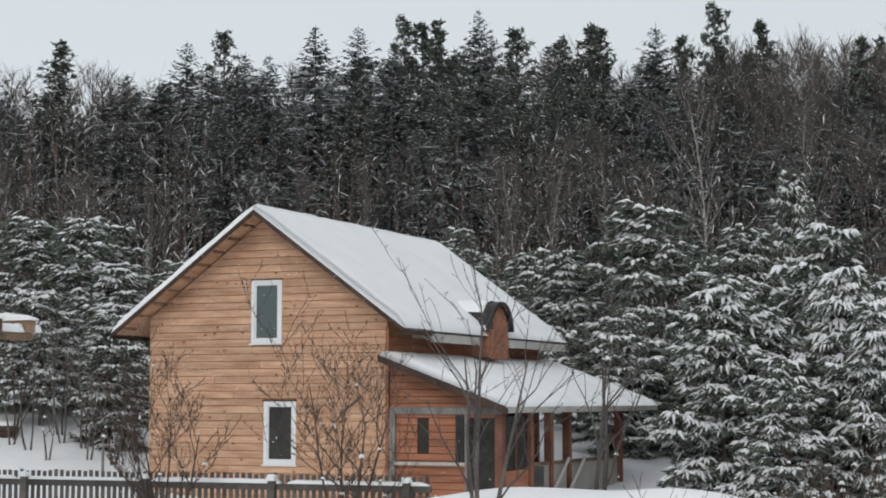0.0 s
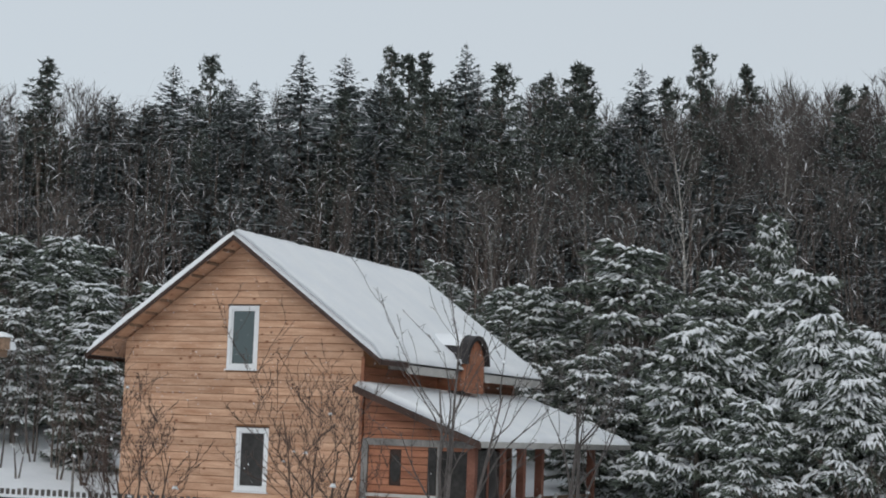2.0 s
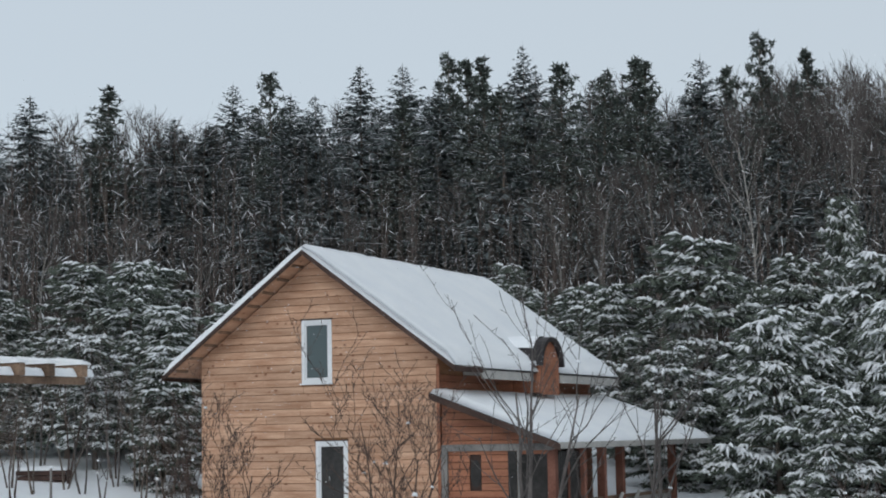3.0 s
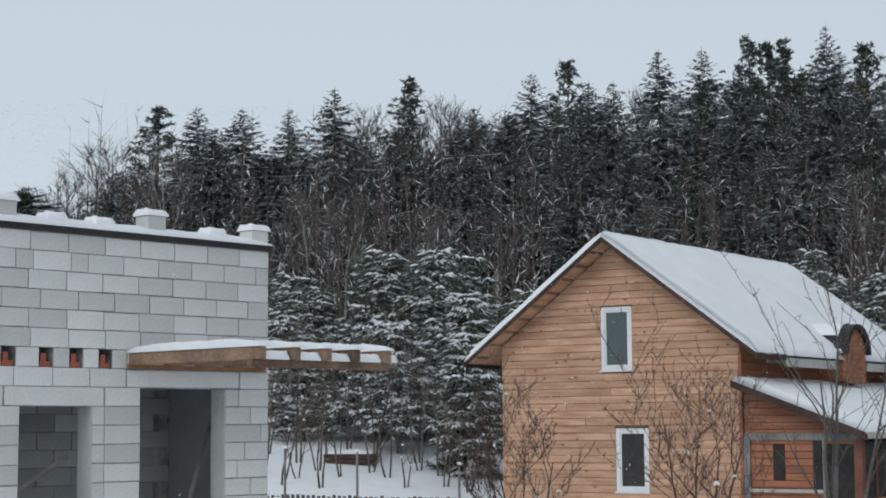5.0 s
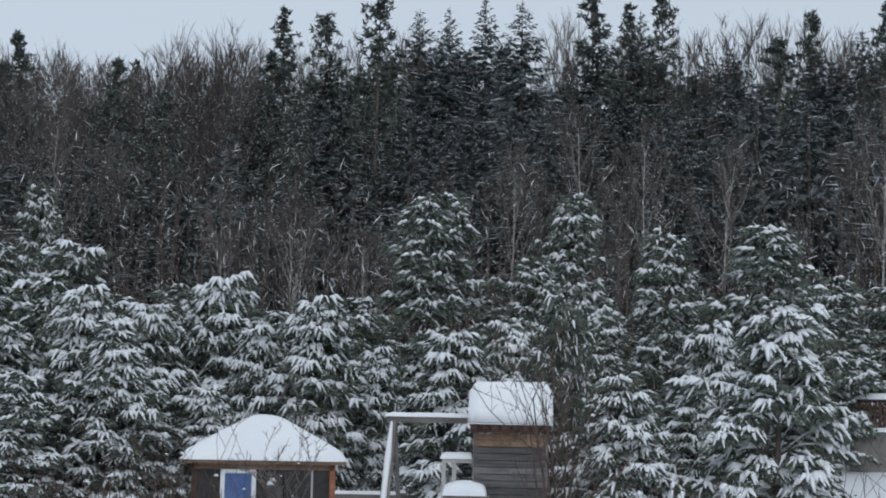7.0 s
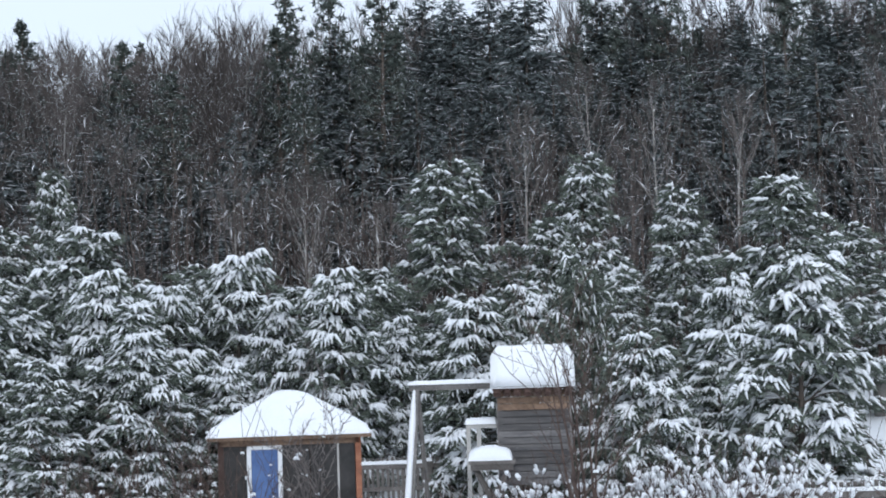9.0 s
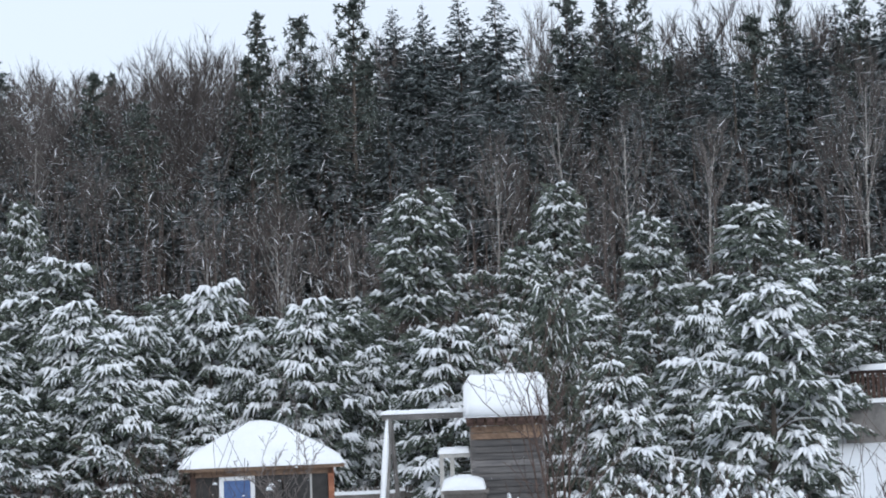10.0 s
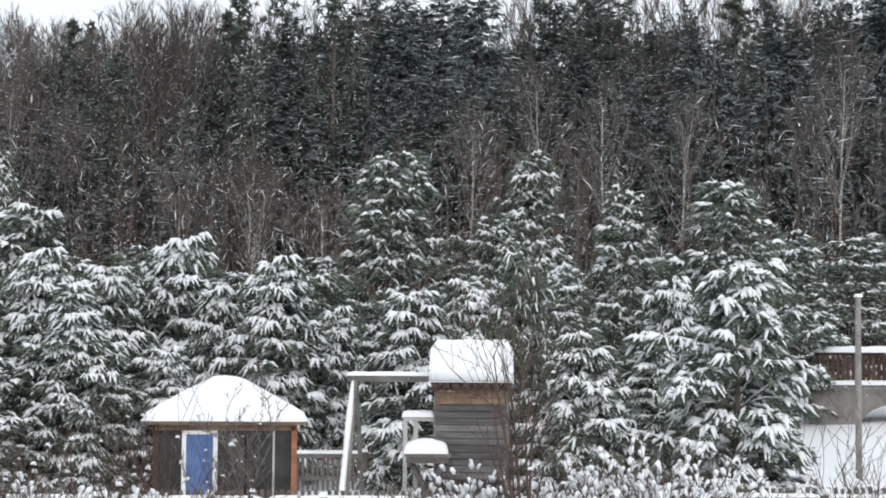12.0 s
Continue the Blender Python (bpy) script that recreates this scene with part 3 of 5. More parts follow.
def build_block_house():
    h = thing("block_house", BLOCKHOUSE, "unfinished house of pale aerated concrete blocks with open doorways", "house")
    y0, y1 = 0.02, 0.3
    lo = -0.5
    for x0, x1, z0, z1 in ((-7.5, OPEN2[0], lo, 3.335), (OPEN2[1], OPEN1[0], lo, 3.335), (OPEN1[1], 0, lo, 3.335), (OPEN2[0], OPEN2[1], OPEN2[3], 3.335), (OPEN1[0], OPEN1[1], OPEN1[3], 3.335), (-2.82, 0, 3.335, TOP), (-7.5, -2.82, 3.6, TOP)):
        boxpart("wall", (x0, y0, z0), (x1, y1, z1), M_MORTAR, h)
    holes = (-4.48, -3.90, -3.42, -2.94)
    last = -7.5
    for c in holes:
        boxpart("wall", (last, y0, 3.335), (c - 0.11, y1, 3.6), M_MORTAR, h)
        last = c + 0.11
    boxpart("wall", (last, y0, 3.335), (-2.82, y1, 3.6), M_MORTAR, h)
    boxpart("side_wall", (-0.3, y1, lo), (0, 6.0, TOP), M_SHADED_BLOCK, h)
    boxpart("side_wall", (-7.5, y1, lo), (-7.2, 6.0, TOP), M_SHADED_BLOCK, h)
    boxpart("back_wall", (-7.2, 5.7, lo), (-0.3, 6.0, TOP), M_SHADED_BLOCK, h)
    boxpart("roof", (-7.5, 0.0, TOP), (0, 6.0, TOP + 0.03), M_SHADED_BLOCK, h)
    boxpart("floor", (-7.2, y1, lo), (-0.3, 5.7, -0.05), M_SHADED_BLOCK, h)
    boxpart("upper_floor", (-7.2, y1, 3.62), (-0.3, 5.7, 3.8), M_SHADED_BLOCK, h)
    rng = random.Random(4)
    full = {}

    def block(x0, x1, z0, z1, y, mat, depth=0.024):
        if x1 - x0 < 0.05:
            return
        key = (round(x1 - x0, 2), round(z1 - z0, 2), mat.name)
        if key not in full:
            a = Acc()
            w, hh = (x1 - x0) / 2 - 0.005, (z1 - z0) / 2 - 0.005
            ring = []
            for d, i in ((depth, 0.0), (0.006, 0.0), (0.0, 0.008)):
                ring.append([(sx * (w - i), d, sz * (hh - i)) for sx, sz in ((-1, -1), (1, -1), (1, 1), (-1, 1))])
            for r in ring:
                a.v.extend(r)
            for s in range(2):
                for i in range(4):
                    j = (i + 1) % 4
                    a.f.append((4 * s + i, 4 * s + j, 4 * s + 4 + j, 4 * s + 4 + i))
            a.f.append((8, 9, 10, 11))
            full[key] = a.mesh("block", mat)
        ob = part("block", full[key], mat, h)
        ob.location = ((x0 + x1) / 2, y + rng.uniform(-0.005, 0.005), (z0 + z1) / 2)
        ob.scale = (1 - rng.uniform(0, 0.02), 1, 1 - rng.choice((0, 0, 0.02, 0.05)))
        ob.rotation_euler = (0, rng.uniform(-0.006, 0.006), 0)

    z, k = TOP, 0
    while z > -0.4:
        z0 = z - ROW
        runs = [(-7.4, 0.0)]
        for hole in (OPEN1, OPEN2):
            if z0 < hole[3] - 0.05:
                runs = [q for a, b in runs for q in ((a, min(b, hole[0])), (max(a, hole[1]), b)) if q[1] - q[0] > 0.04]
        lintel = None
        if k == 7:
            lintel = (-2.60, -0.55)
        if k == 8:
            lintel = (-4.55, -2.95)
        if k == 6:
            for c in holes:
                runs = [q for a, b in runs for q in ((a, min(b, c - 0.11)), (max(a, c + 0.11), b)) if q[1] - q[0] > 0.04]
        if lintel:
            runs = [q for a, b in runs for q in ((a, min(b, lintel[0])), (max(a, lintel[1]), b)) if q[1] - q[0] > 0.04]
            block(lintel[0], lintel[1], z0, z, -0.002, M_BLOCK)
        off = (0.0, 0.3, 0.14, 0.44)[k % 4] + rng.uniform(-0.05, 0.05)
        for a, b in runs:
            x = b
            first = (off % 0.6) if b == 0.0 else 0.6
            while x > a + 0.02:
                ln = first if first > 0.12 else 0.6
                if rng.random() < 0.07:
                    ln = 0.27
                nx = x - ln
                if nx - a < 0.1:
                    nx = a
                block(nx, x, z0, z, 0.0, M_BLOCK)
                x, first = nx, 0.6
        z, k = z0, k + 1
    for hole in (OPEN1, OPEN2):
        boxpart("jamb", (hole[1] - 0.012, 0.0, hole[2]), (hole[1] - 0.002, 0.3, hole[3] - 0.002), M_BLOCK, h)
    # inner partition seen through the doorway, in the block colour with indoor shade painted in
    boxpart("partition", (-4.9, 1.92, -0.05), (-0.3, 2.1, 3.6), M_MORTAR, h)
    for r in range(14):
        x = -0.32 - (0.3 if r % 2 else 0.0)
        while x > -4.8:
            block(max(-4.9, x - 0.6), x, 3.5 - 0.255 * (r + 1), 3.5 - 0.255 * r, 1.9, M_SHADED_BLOCK)
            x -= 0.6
    pr = Acc()
    pr.tube([(-1.6, 0.5, 0.0), (-0.55, 0.6, 2.75)], [0.04, 0.04], 4)
    part("prop", pr, M_GREYWOOD, h, "leaning rough timber prop")
    lp = Acc()
    lp.tube([(-4.2, 0.5, 1.6), (-3.2, 0.5, 2.15)], [0.03, 0.03], 4)
    part("prop", lp, M_GREYWOOD, h)
    for c in holes:
        boxpart("brick", (c - 0.09, 0.03, 3.338), (c + 0.08, 0.2, 3.41), M_BRICK, h)
        boxpart("brick", (c - 0.05, 0.06, 3.412), (c + 0.03, 0.2, 3.52), M_BRICK, h)
    # parapet: dark strip, snow, concrete stubs
    boxpart("parapet_strip", (-7.5, -0.03, TOP + 0.002), (0.03, 0.32, TOP + 0.085), M_METAL, h, "dark waterproofing strip")
    part("parapet_snow", snow_pad((-7.5, -0.04), (0.03, 0.34), TOP + 0.088, 0.11, 40, 3, 3), M_SNOW, h, "", True)
    for x, hh in ((-0.17, 0.21), (-2.09, 0.27), (-4.55, 0.27), (-6.4, 0.25)):
        boxpart("stub", (x - 0.16, 0.0, TOP + 0.09), (x + 0.15, 0.28, TOP + 0.09 + hh), M_BLOCK, h)
        part("stub_snow", snow_pad((x - 0.19, -0.03), (x + 0.18, 0.31), TOP + 0.092 + hh, 0.10, 3, 3, int(x * -10)), M_SNOW, h, "", True)
    for x in (-0.98, -2.98, -3.76, -5.3):
        part("snow_hump", snow_pad((x - 0.17, -0.02), (x + 0.17, 0.3), TOP + 0.15, 0.13, 3, 3, int(x * -7)), M_SNOW, h, "", True)
    return h


build_block_house()


def build_canopy():
    c = thing("canopy_frame", BLOCKHOUSE, "raw timber canopy joists over a doorway, capped with snow", "canopy")
    tip = -2.68
    for i, x in enumerate((-2.51, -1.91, -1.35, -0.82, -0.22)):
        a = Acc()
        a.box((x - 0.055, tip, 3.39), (x + 0.055, 0.018, 3.55))
        part("joist", a, M_JOIST, c)
        part("snow_cap", snow_pad((x - 0.085, tip - 0.03), (x + 0.085, 0.0), 3.552, 0.105, 4, 10, 30 + i), M_SNOW, c, "", True)
    boxpart("edge_beam", (-2.6, tip + 0.10, 3.29), (-0.1, tip + 0.2, 3.388), M_JOIST, c)
    for i, (a, b) in enumerate(((-2.43, -1.99), (-1.83, -1.43), (-1.27, -0.9), (-0.74, -0.3), (-0.14, 0.02))):
        part("beam_snow", snow_pad((a, tip + 0.06), (b, tip + 0.22), 3.39, 0.11, 4, 3, 40 + i), M_SNOW, c, "", True)
    boxpart("ledger", (-2.6, -0.06, 3.34), (-0.1, -0.006, 3.398), M_TIMBER, c)
    return c


build_canopy()


# ---- trees ----
def blade(a, p, d, side, ln, w):
    """One needle spray: a slim pointed piece from p along d."""
    a.face(p + side * w, p + d * ln, p - side * w)


def lump(a, pts, r, rng, sides=5):
    """A soft snow roll along points."""
    n = len(pts)
    rr = [r * (0.45 + 0.75 * math.sin(math.pi * (0.12 + 0.8 * i / (n - 1)))) * rng.uniform(0.75, 1.25) for i in range(n)]
    rr[0] *= 0.6
    rr[-1] *= 0.55
    a.tube(pts, rr, sides, 0.75)


def flake(a, p, m, q, r):
    """A small pointed cushion of snow from p over m to q."""
    d = (q - p).normalized()
    side = d.cross(Vector((0, 0, 1)))
    side = side.normalized() if side.length > 1e-3 else Vector((1, 0, 0))
    up = side.cross(d)
    k = len(a.v)
    a.v.extend(tuple(v) for v in (p, m + side * r, m + up * (r * 0.8), m - side * r, m - up * (r * 0.6), q))
    for i in range(4):
        j = (i + 1) % 4
        a.f.append((k, k + 1 + j, k + 1 + i))
        a.f.append((k + 5, k + 1 + i, k + 1 + j))


def unit(az, el):
    return Vector((math.cos(az) * math.cos(el), math.sin(az) * math.cos(el), math.sin(el)))


def stems(rng, p, d, ln, steps, bend, lift):
    pts = [p.copy()]
    for _ in range(steps):
        d = (d + Vector((rng.uniform(-bend, bend), rng.uniform(-bend, bend), rng.uniform(-bend, bend) + lift))).normalized()
        pts.append(pts[-1] + d * (ln / steps))
    return pts, d


def snowy_pine(seed, height, radius, load, droop=1.0, detail=1.0, low=0.05):
    """A young pine: whorls of drooping limbs whose side twigs end in hand-like sprays, many of them cupped in snow."""
    rng = random.Random(seed)
    t = thing("snowy_pine", Matrix(), "dark green pine with drooping branches loaded with snow", "tree", "snow-laden pines")
    trunk, crown, snow = Acc(), Acc(), Acc()
    lean = Vector((rng.uniform(-0.03, 0.03), rng.uniform(-0.03, 0.03), 0))
    tp = [Vector((0, 0, height * i / 8)) + lean * (height * (i / 8) ** 1.5) for i in range(9)]
    trunk.tube([tp[0] - Vector((0, 0, 0.5))] + tp, [0.12] + [0.11 * (1 - 0.92 * i / 8) for i in range(9)], 6)
    big = 1.0 if detail >= 1 else 1.3
    lobes = [rng.uniform(0.6, 1.3) for _ in range(7)]

    def hand(c, d, laden):
        az0 = math.atan2(d.y, d.x)
        n = rng.randint(4, 5) if detail >= 1 else 3
        for k in range(n):
            az = az0 + (k - (n - 1) / 2) * rng.uniform(0.35, 0.55)
            ln = rng.uniform(0.24, 0.46) * big
            u = unit(az, rng.uniform(-0.25, 0.3))
            sag = Vector((0, 0, ln * rng.uniform(0.25, 0.75) * droop))
            p1, p2 = c + u * (ln * 0.5) - sag * 0.22, c + u * ln - sag
            for _ in range(8 if detail >= 1 else 7):
                root = c.lerp(p2, rng.random()) - Vector((0, 0, 0.03))
                nd = (u * 0.8 + Vector((rng.uniform(-0.7, 0.7), rng.uniform(-0.7, 0.7), rng.uniform(-0.9, 0.25)))).normalized()
                sd = nd.cross(Vector((rng.uniform(-1, 1), rng.uniform(-1, 1), 0.3))).normalized()
                blade(crown, root, nd, sd, rng.uniform(0.12, 0.25) * big, rng.uniform(0.022, 0.042) * big)
            if rng.random() < laden:
                r = rng.uniform(0.026, 0.056) * (0.75 + 0.5 * min(1, laden))
                up = Vector((0, 0, 0.035))
                if detail >= 1:
                    lump(snow, [c + up + u * 0.02, p1 + up * 1.2, p2 + up * 0.3], r, rng, 4)
                else:
                    flake(snow, c + up, p1 + up, p2, r * 1.5)

    z = height * low
    while z < height * 0.985:
        f = z / height
        prof = min(1.0, 0.7 + 1.2 * f) * (1 - f) ** 0.52
        count = rng.randint(5, 6) if f < 0.85 else 4
        turn = rng.uniform(0, 6.283)
        for b in range(count):
            az = turn + 6.283 * (b + rng.uniform(-0.3, 0.3)) / count
            ln = radius * prof * lobes[int(az * 7 / 6.283) % 7] * rng.uniform(0.45, 1.2) + 0.15
            p = Vector((0, 0, z + rng.uniform(-0.22, 0.22))) + lean * (height * f ** 1.5)
            d = unit(az, 0.25 + 0.6 * f + rng.uniform(-0.25, 0.4))
            n = max(2, int(ln / 0.3))
            bow = -(0.2 + 0.12 * (1 - f)) * droop * rng.uniform(0.3, 1.5) * min(1.3, 4 / n)
            pts = [p]
            for i in range(n):
                d = (d + Vector((rng.uniform(-0.1, 0.1), rng.uniform(-0.1, 0.1), bow * (0.5 + i / n)))).normalized()
                pts.append(pts[-1] + d * (ln / n))
            trunk.tube(pts[::max(1, n // 2)], [0.026 * (1 - 0.6 * f) * 0.6 ** i for i in range(len(pts[::max(1, n // 2)]))], 3)
            limb_load = load * rng.uniform(0.45, 1.5) * (1.15 - 0.4 * f)
            if rng.random() < limb_load and n >= 3 and detail >= 1:
                lump(snow, [q + Vector((0, 0, 0.03)) for q in pts[1:]], rng.uniform(0.022, 0.04), rng, 4)
            for i in range(1, n + 1):
                if i / n < 0.3 and n > 3:
                    continue
                dirn = (pts[i] - pts[i - 1]).normalized()
                side = dirn.cross(Vector((0, 0, 1))).normalized()
                for s in ((-1, 1) if i < n else (-0.7, 0.7, 0)):
                    if rng.random() < (0.12 if i < n else 0.0):
                        continue
                    tw = (dirn * rng.uniform(0.5, 0.9) + side * (s * rng.uniform(0.6, 1.0)) + Vector((0, 0, rng.uniform(-0.25, 0.1)))).normalized()
                    c = pts[i] + tw * (rng.uniform(0.08, 0.34) * (1.2 - 0.5 * i / n))
                    hand(c, tw, min(1.0, limb_load * rng.choice((0.3, 0.8, 1.3, 1.6))))
        z += rng.uniform(0.26, 0.42) * (1 if f < 0.75 else 0.75) * (1 if detail >= 1 else 1.25)
    tip = Vector((0, 0, height)) + lean * height
    hand(tip - Vector((0, 0, 0.3)), Vector((0, 0, 1)), load * 0.7)
    part("trunk", trunk, M_BARK, t)
    mass("crown", crown, M_NEEDLE, t)
    mass("snow", snow, M_SNOW, t, "white fingers and pads of snow", True)
    return t


def spruce(seed, height, radius, fine=True):
    """A tall dark spruce: a pointed spire over tiers of sagging, upturned branches with thin lines of snow."""
    rng = random.Random(seed)
    t = thing("spruce", Matrix(), "tall dark spruce lightly dusted with snow on the hillside", "tree", "tall forest trees")
    trunk, crown, snow = Acc(), Acc(), Acc()
    trunk.tube([(0, 0, -1), (0, 0, height * 0.5), (0, 0, height)], [0.18, 0.11, 0.012], 5)
    lobes = [rng.uniform(0.75, 1.15) for _ in range(5)]
    z, tier = height * 0.2, 0
    while z < height * 0.993:
        f = z / height
        fall = height - z
        reach = min(radius, 0.08 + 0.55 * fall ** 0.93) * (1.0 if tier % 2 else 0.78)
        upper = fall < 8
        for b in range((9 if fine else 7) if upper else 6):
            az = rng.uniform(0, 2 * math.pi)
            ln = reach * rng.uniform(0.72, 1.12) * lobes[int(az / 1.26) % 5] + 0.06
            d = unit(az, (0.55 - 0.16 * fall if fall < 4 else -0.1) + rng.uniform(-0.1, 0.1))
            side = Vector((-math.sin(az), math.cos(az), 0))
            p = Vector((0, 0, z + rng.uniform(-0.08, 0.08)))
            gap = 0.19 if fine and upper else 0.30
            n = max(2, int(ln / gap))
            size = (0.42 + 0.58 * min(1, fall / 2.5)) * (1.0 if gap < 0.2 else 1.35)
            for i in range(n):
                g = (i + 0.6) / n
                q = p + d * (ln * g) + Vector((0, 0, ln * 0.22 * (g * g - 0.9 * g)))
                for s in (-1, 1):
                    nd = (d * 0.7 + side * (s * rng.uniform(0.25, 1.0)) + Vector((0, 0, rng.uniform(-0.75, 0.05)))).normalized()
                    blade(crown, q, nd, nd.cross(Vector((rng.uniform(-0.8, 0.8), rng.uniform(-0.8, 0.8), 1))).normalized(), rng.uniform(0.24, 0.46) * size, rng.uniform(0.06, 0.11) * size)
            tip = p + d * (ln * 0.75)
            blade(crown, tip, (d + Vector((0, 0, 0.15))).normalized(), side, ln * 0.34 + 0.05, 0.03 * size)
            if rng.random() < (0.30 if fall > 2.5 else 0.12):
                q = p + d * (ln * rng.uniform(0.35, 0.6)) + Vector((0, 0, 0.05))
                e = p + d * (ln * rng.uniform(0.9, 1.08)) + Vector((0, 0, 0.05))
                flake(snow, q, q.lerp(e, 0.5) + Vector((0, 0, 0.03)), e, rng.uniform(0.018, 0.042))
        z += rng.uniform(0.2, 0.3) if upper else rng.uniform(0.32, 0.46)
        tier += 1
    for s in (Vector((1, 0, 0)), Vector((0, 1, 0))):
        blade(crown, Vector((0, 0, height - 0.35)), Vector((0, 0, 1)), s, 0.6, 0.035)
    part("trunk", trunk, M_BARK, t)
    mass("crown", crown, M_SPRUCE, t)
    mass("snow", snow, M_SNOW, t)
    return t


def tall_pine(seed, height, radius):
    """A tall forest pine: clear stem below, an open clumped crown above."""
    rng = random.Random(seed)
    t = thing("tall_pine", Matrix(), "tall slender pine with an open clumped crown", "tree", "tall forest trees")
    trunk, crown, snow = Acc(), Acc(), Acc()
    bend = Vector((rng.uniform(-0.3, 0.3), rng.uniform(-0.3, 0.3), 0))
    trunk.tube([(0, 0, -1), tuple(bend + Vector((0, 0, height * 0.5))), (0, 0, height - 0.2)], [0.18, 0.13, 0.025], 5)
    z = height * 0.3
    while z < height:
        f = (z / height - 0.3) / 0.7
        reach = radius * (0.6 + 0.8 * f if f < 0.5 else 1.0) * (1 - f) ** 0.62 + 0.1
        for b in range(4 if f > 0.15 else 2):
            az = rng.uniform(0, 2 * math.pi)
            ln = reach * rng.uniform(0.4, 1.25)
            d = unit(az, rng.uniform(-0.1, 0.3) + 0.5 * f)
            p = Vector((0, 0, z + rng.uniform(-0.3, 0.3))) + bend * (1 - abs(2 * z / height - 1))
            trunk.tube([p, p + d * ln], [0.028, 0.01], 3)
            n = max(2, int(ln / 0.28))
            for i in range(n):
                if i / n < 0.3 and n > 3:
                    continue
                c = p + d * (ln * (i + 1) / n) + Vector((rng.uniform(-0.2, 0.2), rng.uniform(-0.2, 0.2), rng.uniform(-0.1, 0.2)))
                for k in range(11):
                    nd = Vector((rng.gauss(0, 1), rng.gauss(0, 1), rng.gauss(0.25, 0.8))).normalized()
                    blade(crown, c + nd * 0.04, nd, nd.cross(unit(rng.uniform(0, 6.3), rng.uniform(-1, 1))).normalized(), rng.uniform(0.2, 0.4), rng.uniform(0.045, 0.08))
                if rng.random() < 0.22:
                    w = Vector((rng.uniform(-0.2, 0.2), rng.uniform(-0.2, 0.2), 0))
                    flake(snow, c - w + Vector((0, 0, 0.1)), c + Vector((0, 0, 0.15)), c + w + Vector((0, 0, 0.08)), rng.uniform(0.02, 0.05))
        z += rng.uniform(0.26, 0.46)
    part("trunk", trunk, M_BARK, t)
    mass("crown", crown, M_PINE, t)
    mass("snow", snow, M_SNOW, t)
    return t


def bare_tree(seed, height, pale, fork=0.3):
    """A leafless birch or aspen: straight stem, rising limbs, fine twigs."""
    rng = random.Random(seed)
    label = "leafless birch with pale bark and rising limbs" if pale else "leafless grey-brown tree with fine twigs"
    t = thing("bare_tree", Matrix(), label, "tree", "bare forest trees")
    trunk, twigs = Acc(), Acc()
    pts, _ = stems(rng, Vector((0, 0, -1)), Vector((0, 0, 1)), height * 0.9, 7, 0.05, 0.04)
    rad = [0.075 * (1 - 0.88 * i / 7) * height / 15 + 0.012 for i in range(8)]
    trunk.tube(pts, rad, 5)
    for b in range(int(6 + height)):
        f = fork + (1 - fork) * (b + rng.random()) / (6 + height) * 0.97
        k = min(6, int(f * 7))
        p = pts[k].lerp(pts[k + 1], f * 7 - k)
        ln = (1.05 - f) * height * rng.uniform(0.3, 0.55) + 0.9
        lp, ld = stems(rng, p, unit(rng.uniform(0, 6.3), rng.uniform(0.8, 1.25)), ln, 3, 0.13, 0.16)
        r0 = rad[k] * 0.5
        trunk.tube(lp, [r0, r0 * 0.65, r0 * 0.42, 0.012], 3)
        for s in range(6):
            g = rng.uniform(0.25, 1)
            i = min(2, int(g * 3))
            q = lp[i].lerp(lp[i + 1], g * 3 - i)
            sp, sd = stems(rng, q, (ld + Vector((rng.uniform(-0.6, 0.6), rng.uniform(-0.6, 0.6), rng.uniform(0, 0.5)))).normalized(), ln * rng.uniform(0.25, 0.5) + 0.3, 2, 0.15, 0.1)
            for u, v, w in ((sp[0], sp[1], 0.017), (sp[1], sp[2], 0.012)):
                dd = v - u
                sd2 = dd.cross(Vector((rng.uniform(-1, 1), rng.uniform(-1, 1), 0.2))).normalized()
                twigs.face(u + sd2 * w, v + sd2 * w * 0.7, v - sd2 * w * 0.7, u - sd2 * w)
            for w in range(6):
                e = sp[0].lerp(sp[2], rng.uniform(0.3, 1))
                nd = (sd + Vector((rng.uniform(-0.7, 0.7), rng.uniform(-0.7, 0.7), rng.uniform(-0.1, 0.6)))).normalized()
                blade(twigs, e, nd, nd.cross(Vector((rng.uniform(-1, 1), rng.uniform(-1, 1), 0.1))).normalized(), rng.uniform(0.4, 1.0), 0.013)
    part("trunk", trunk, M_BIRCH if pale else M_TWIG, t)
    mass("crown", twigs, M_TWIG, t)
    return t


def plant(protos, spots):
    """spots: x, y, top height over the datum, width factor; each tree takes the next shape in turn and is scaled to its height."""
    rng = random.Random(len(spots) + 7)
    sets = [[] for _ in protos]
    for i, (x, y, top, wide) in enumerate(spots):
        k = i % len(protos)
        ob, h = protos[k]
        g = ground_z(x, y)
        s = max(0.15, (top - g) / h)
        m = Matrix.LocRotScale((x, y, g - 0.05), Euler((0, 0, rng.uniform(0, 6.28))), (wide, wide, s))
        sets[k].append(m)
    for (ob, h), ms in zip(protos, sets):
        for m in ms[1:]:
            copy_thing(ob, m)
        if ms:
            ob.matrix_basis = ms[0]


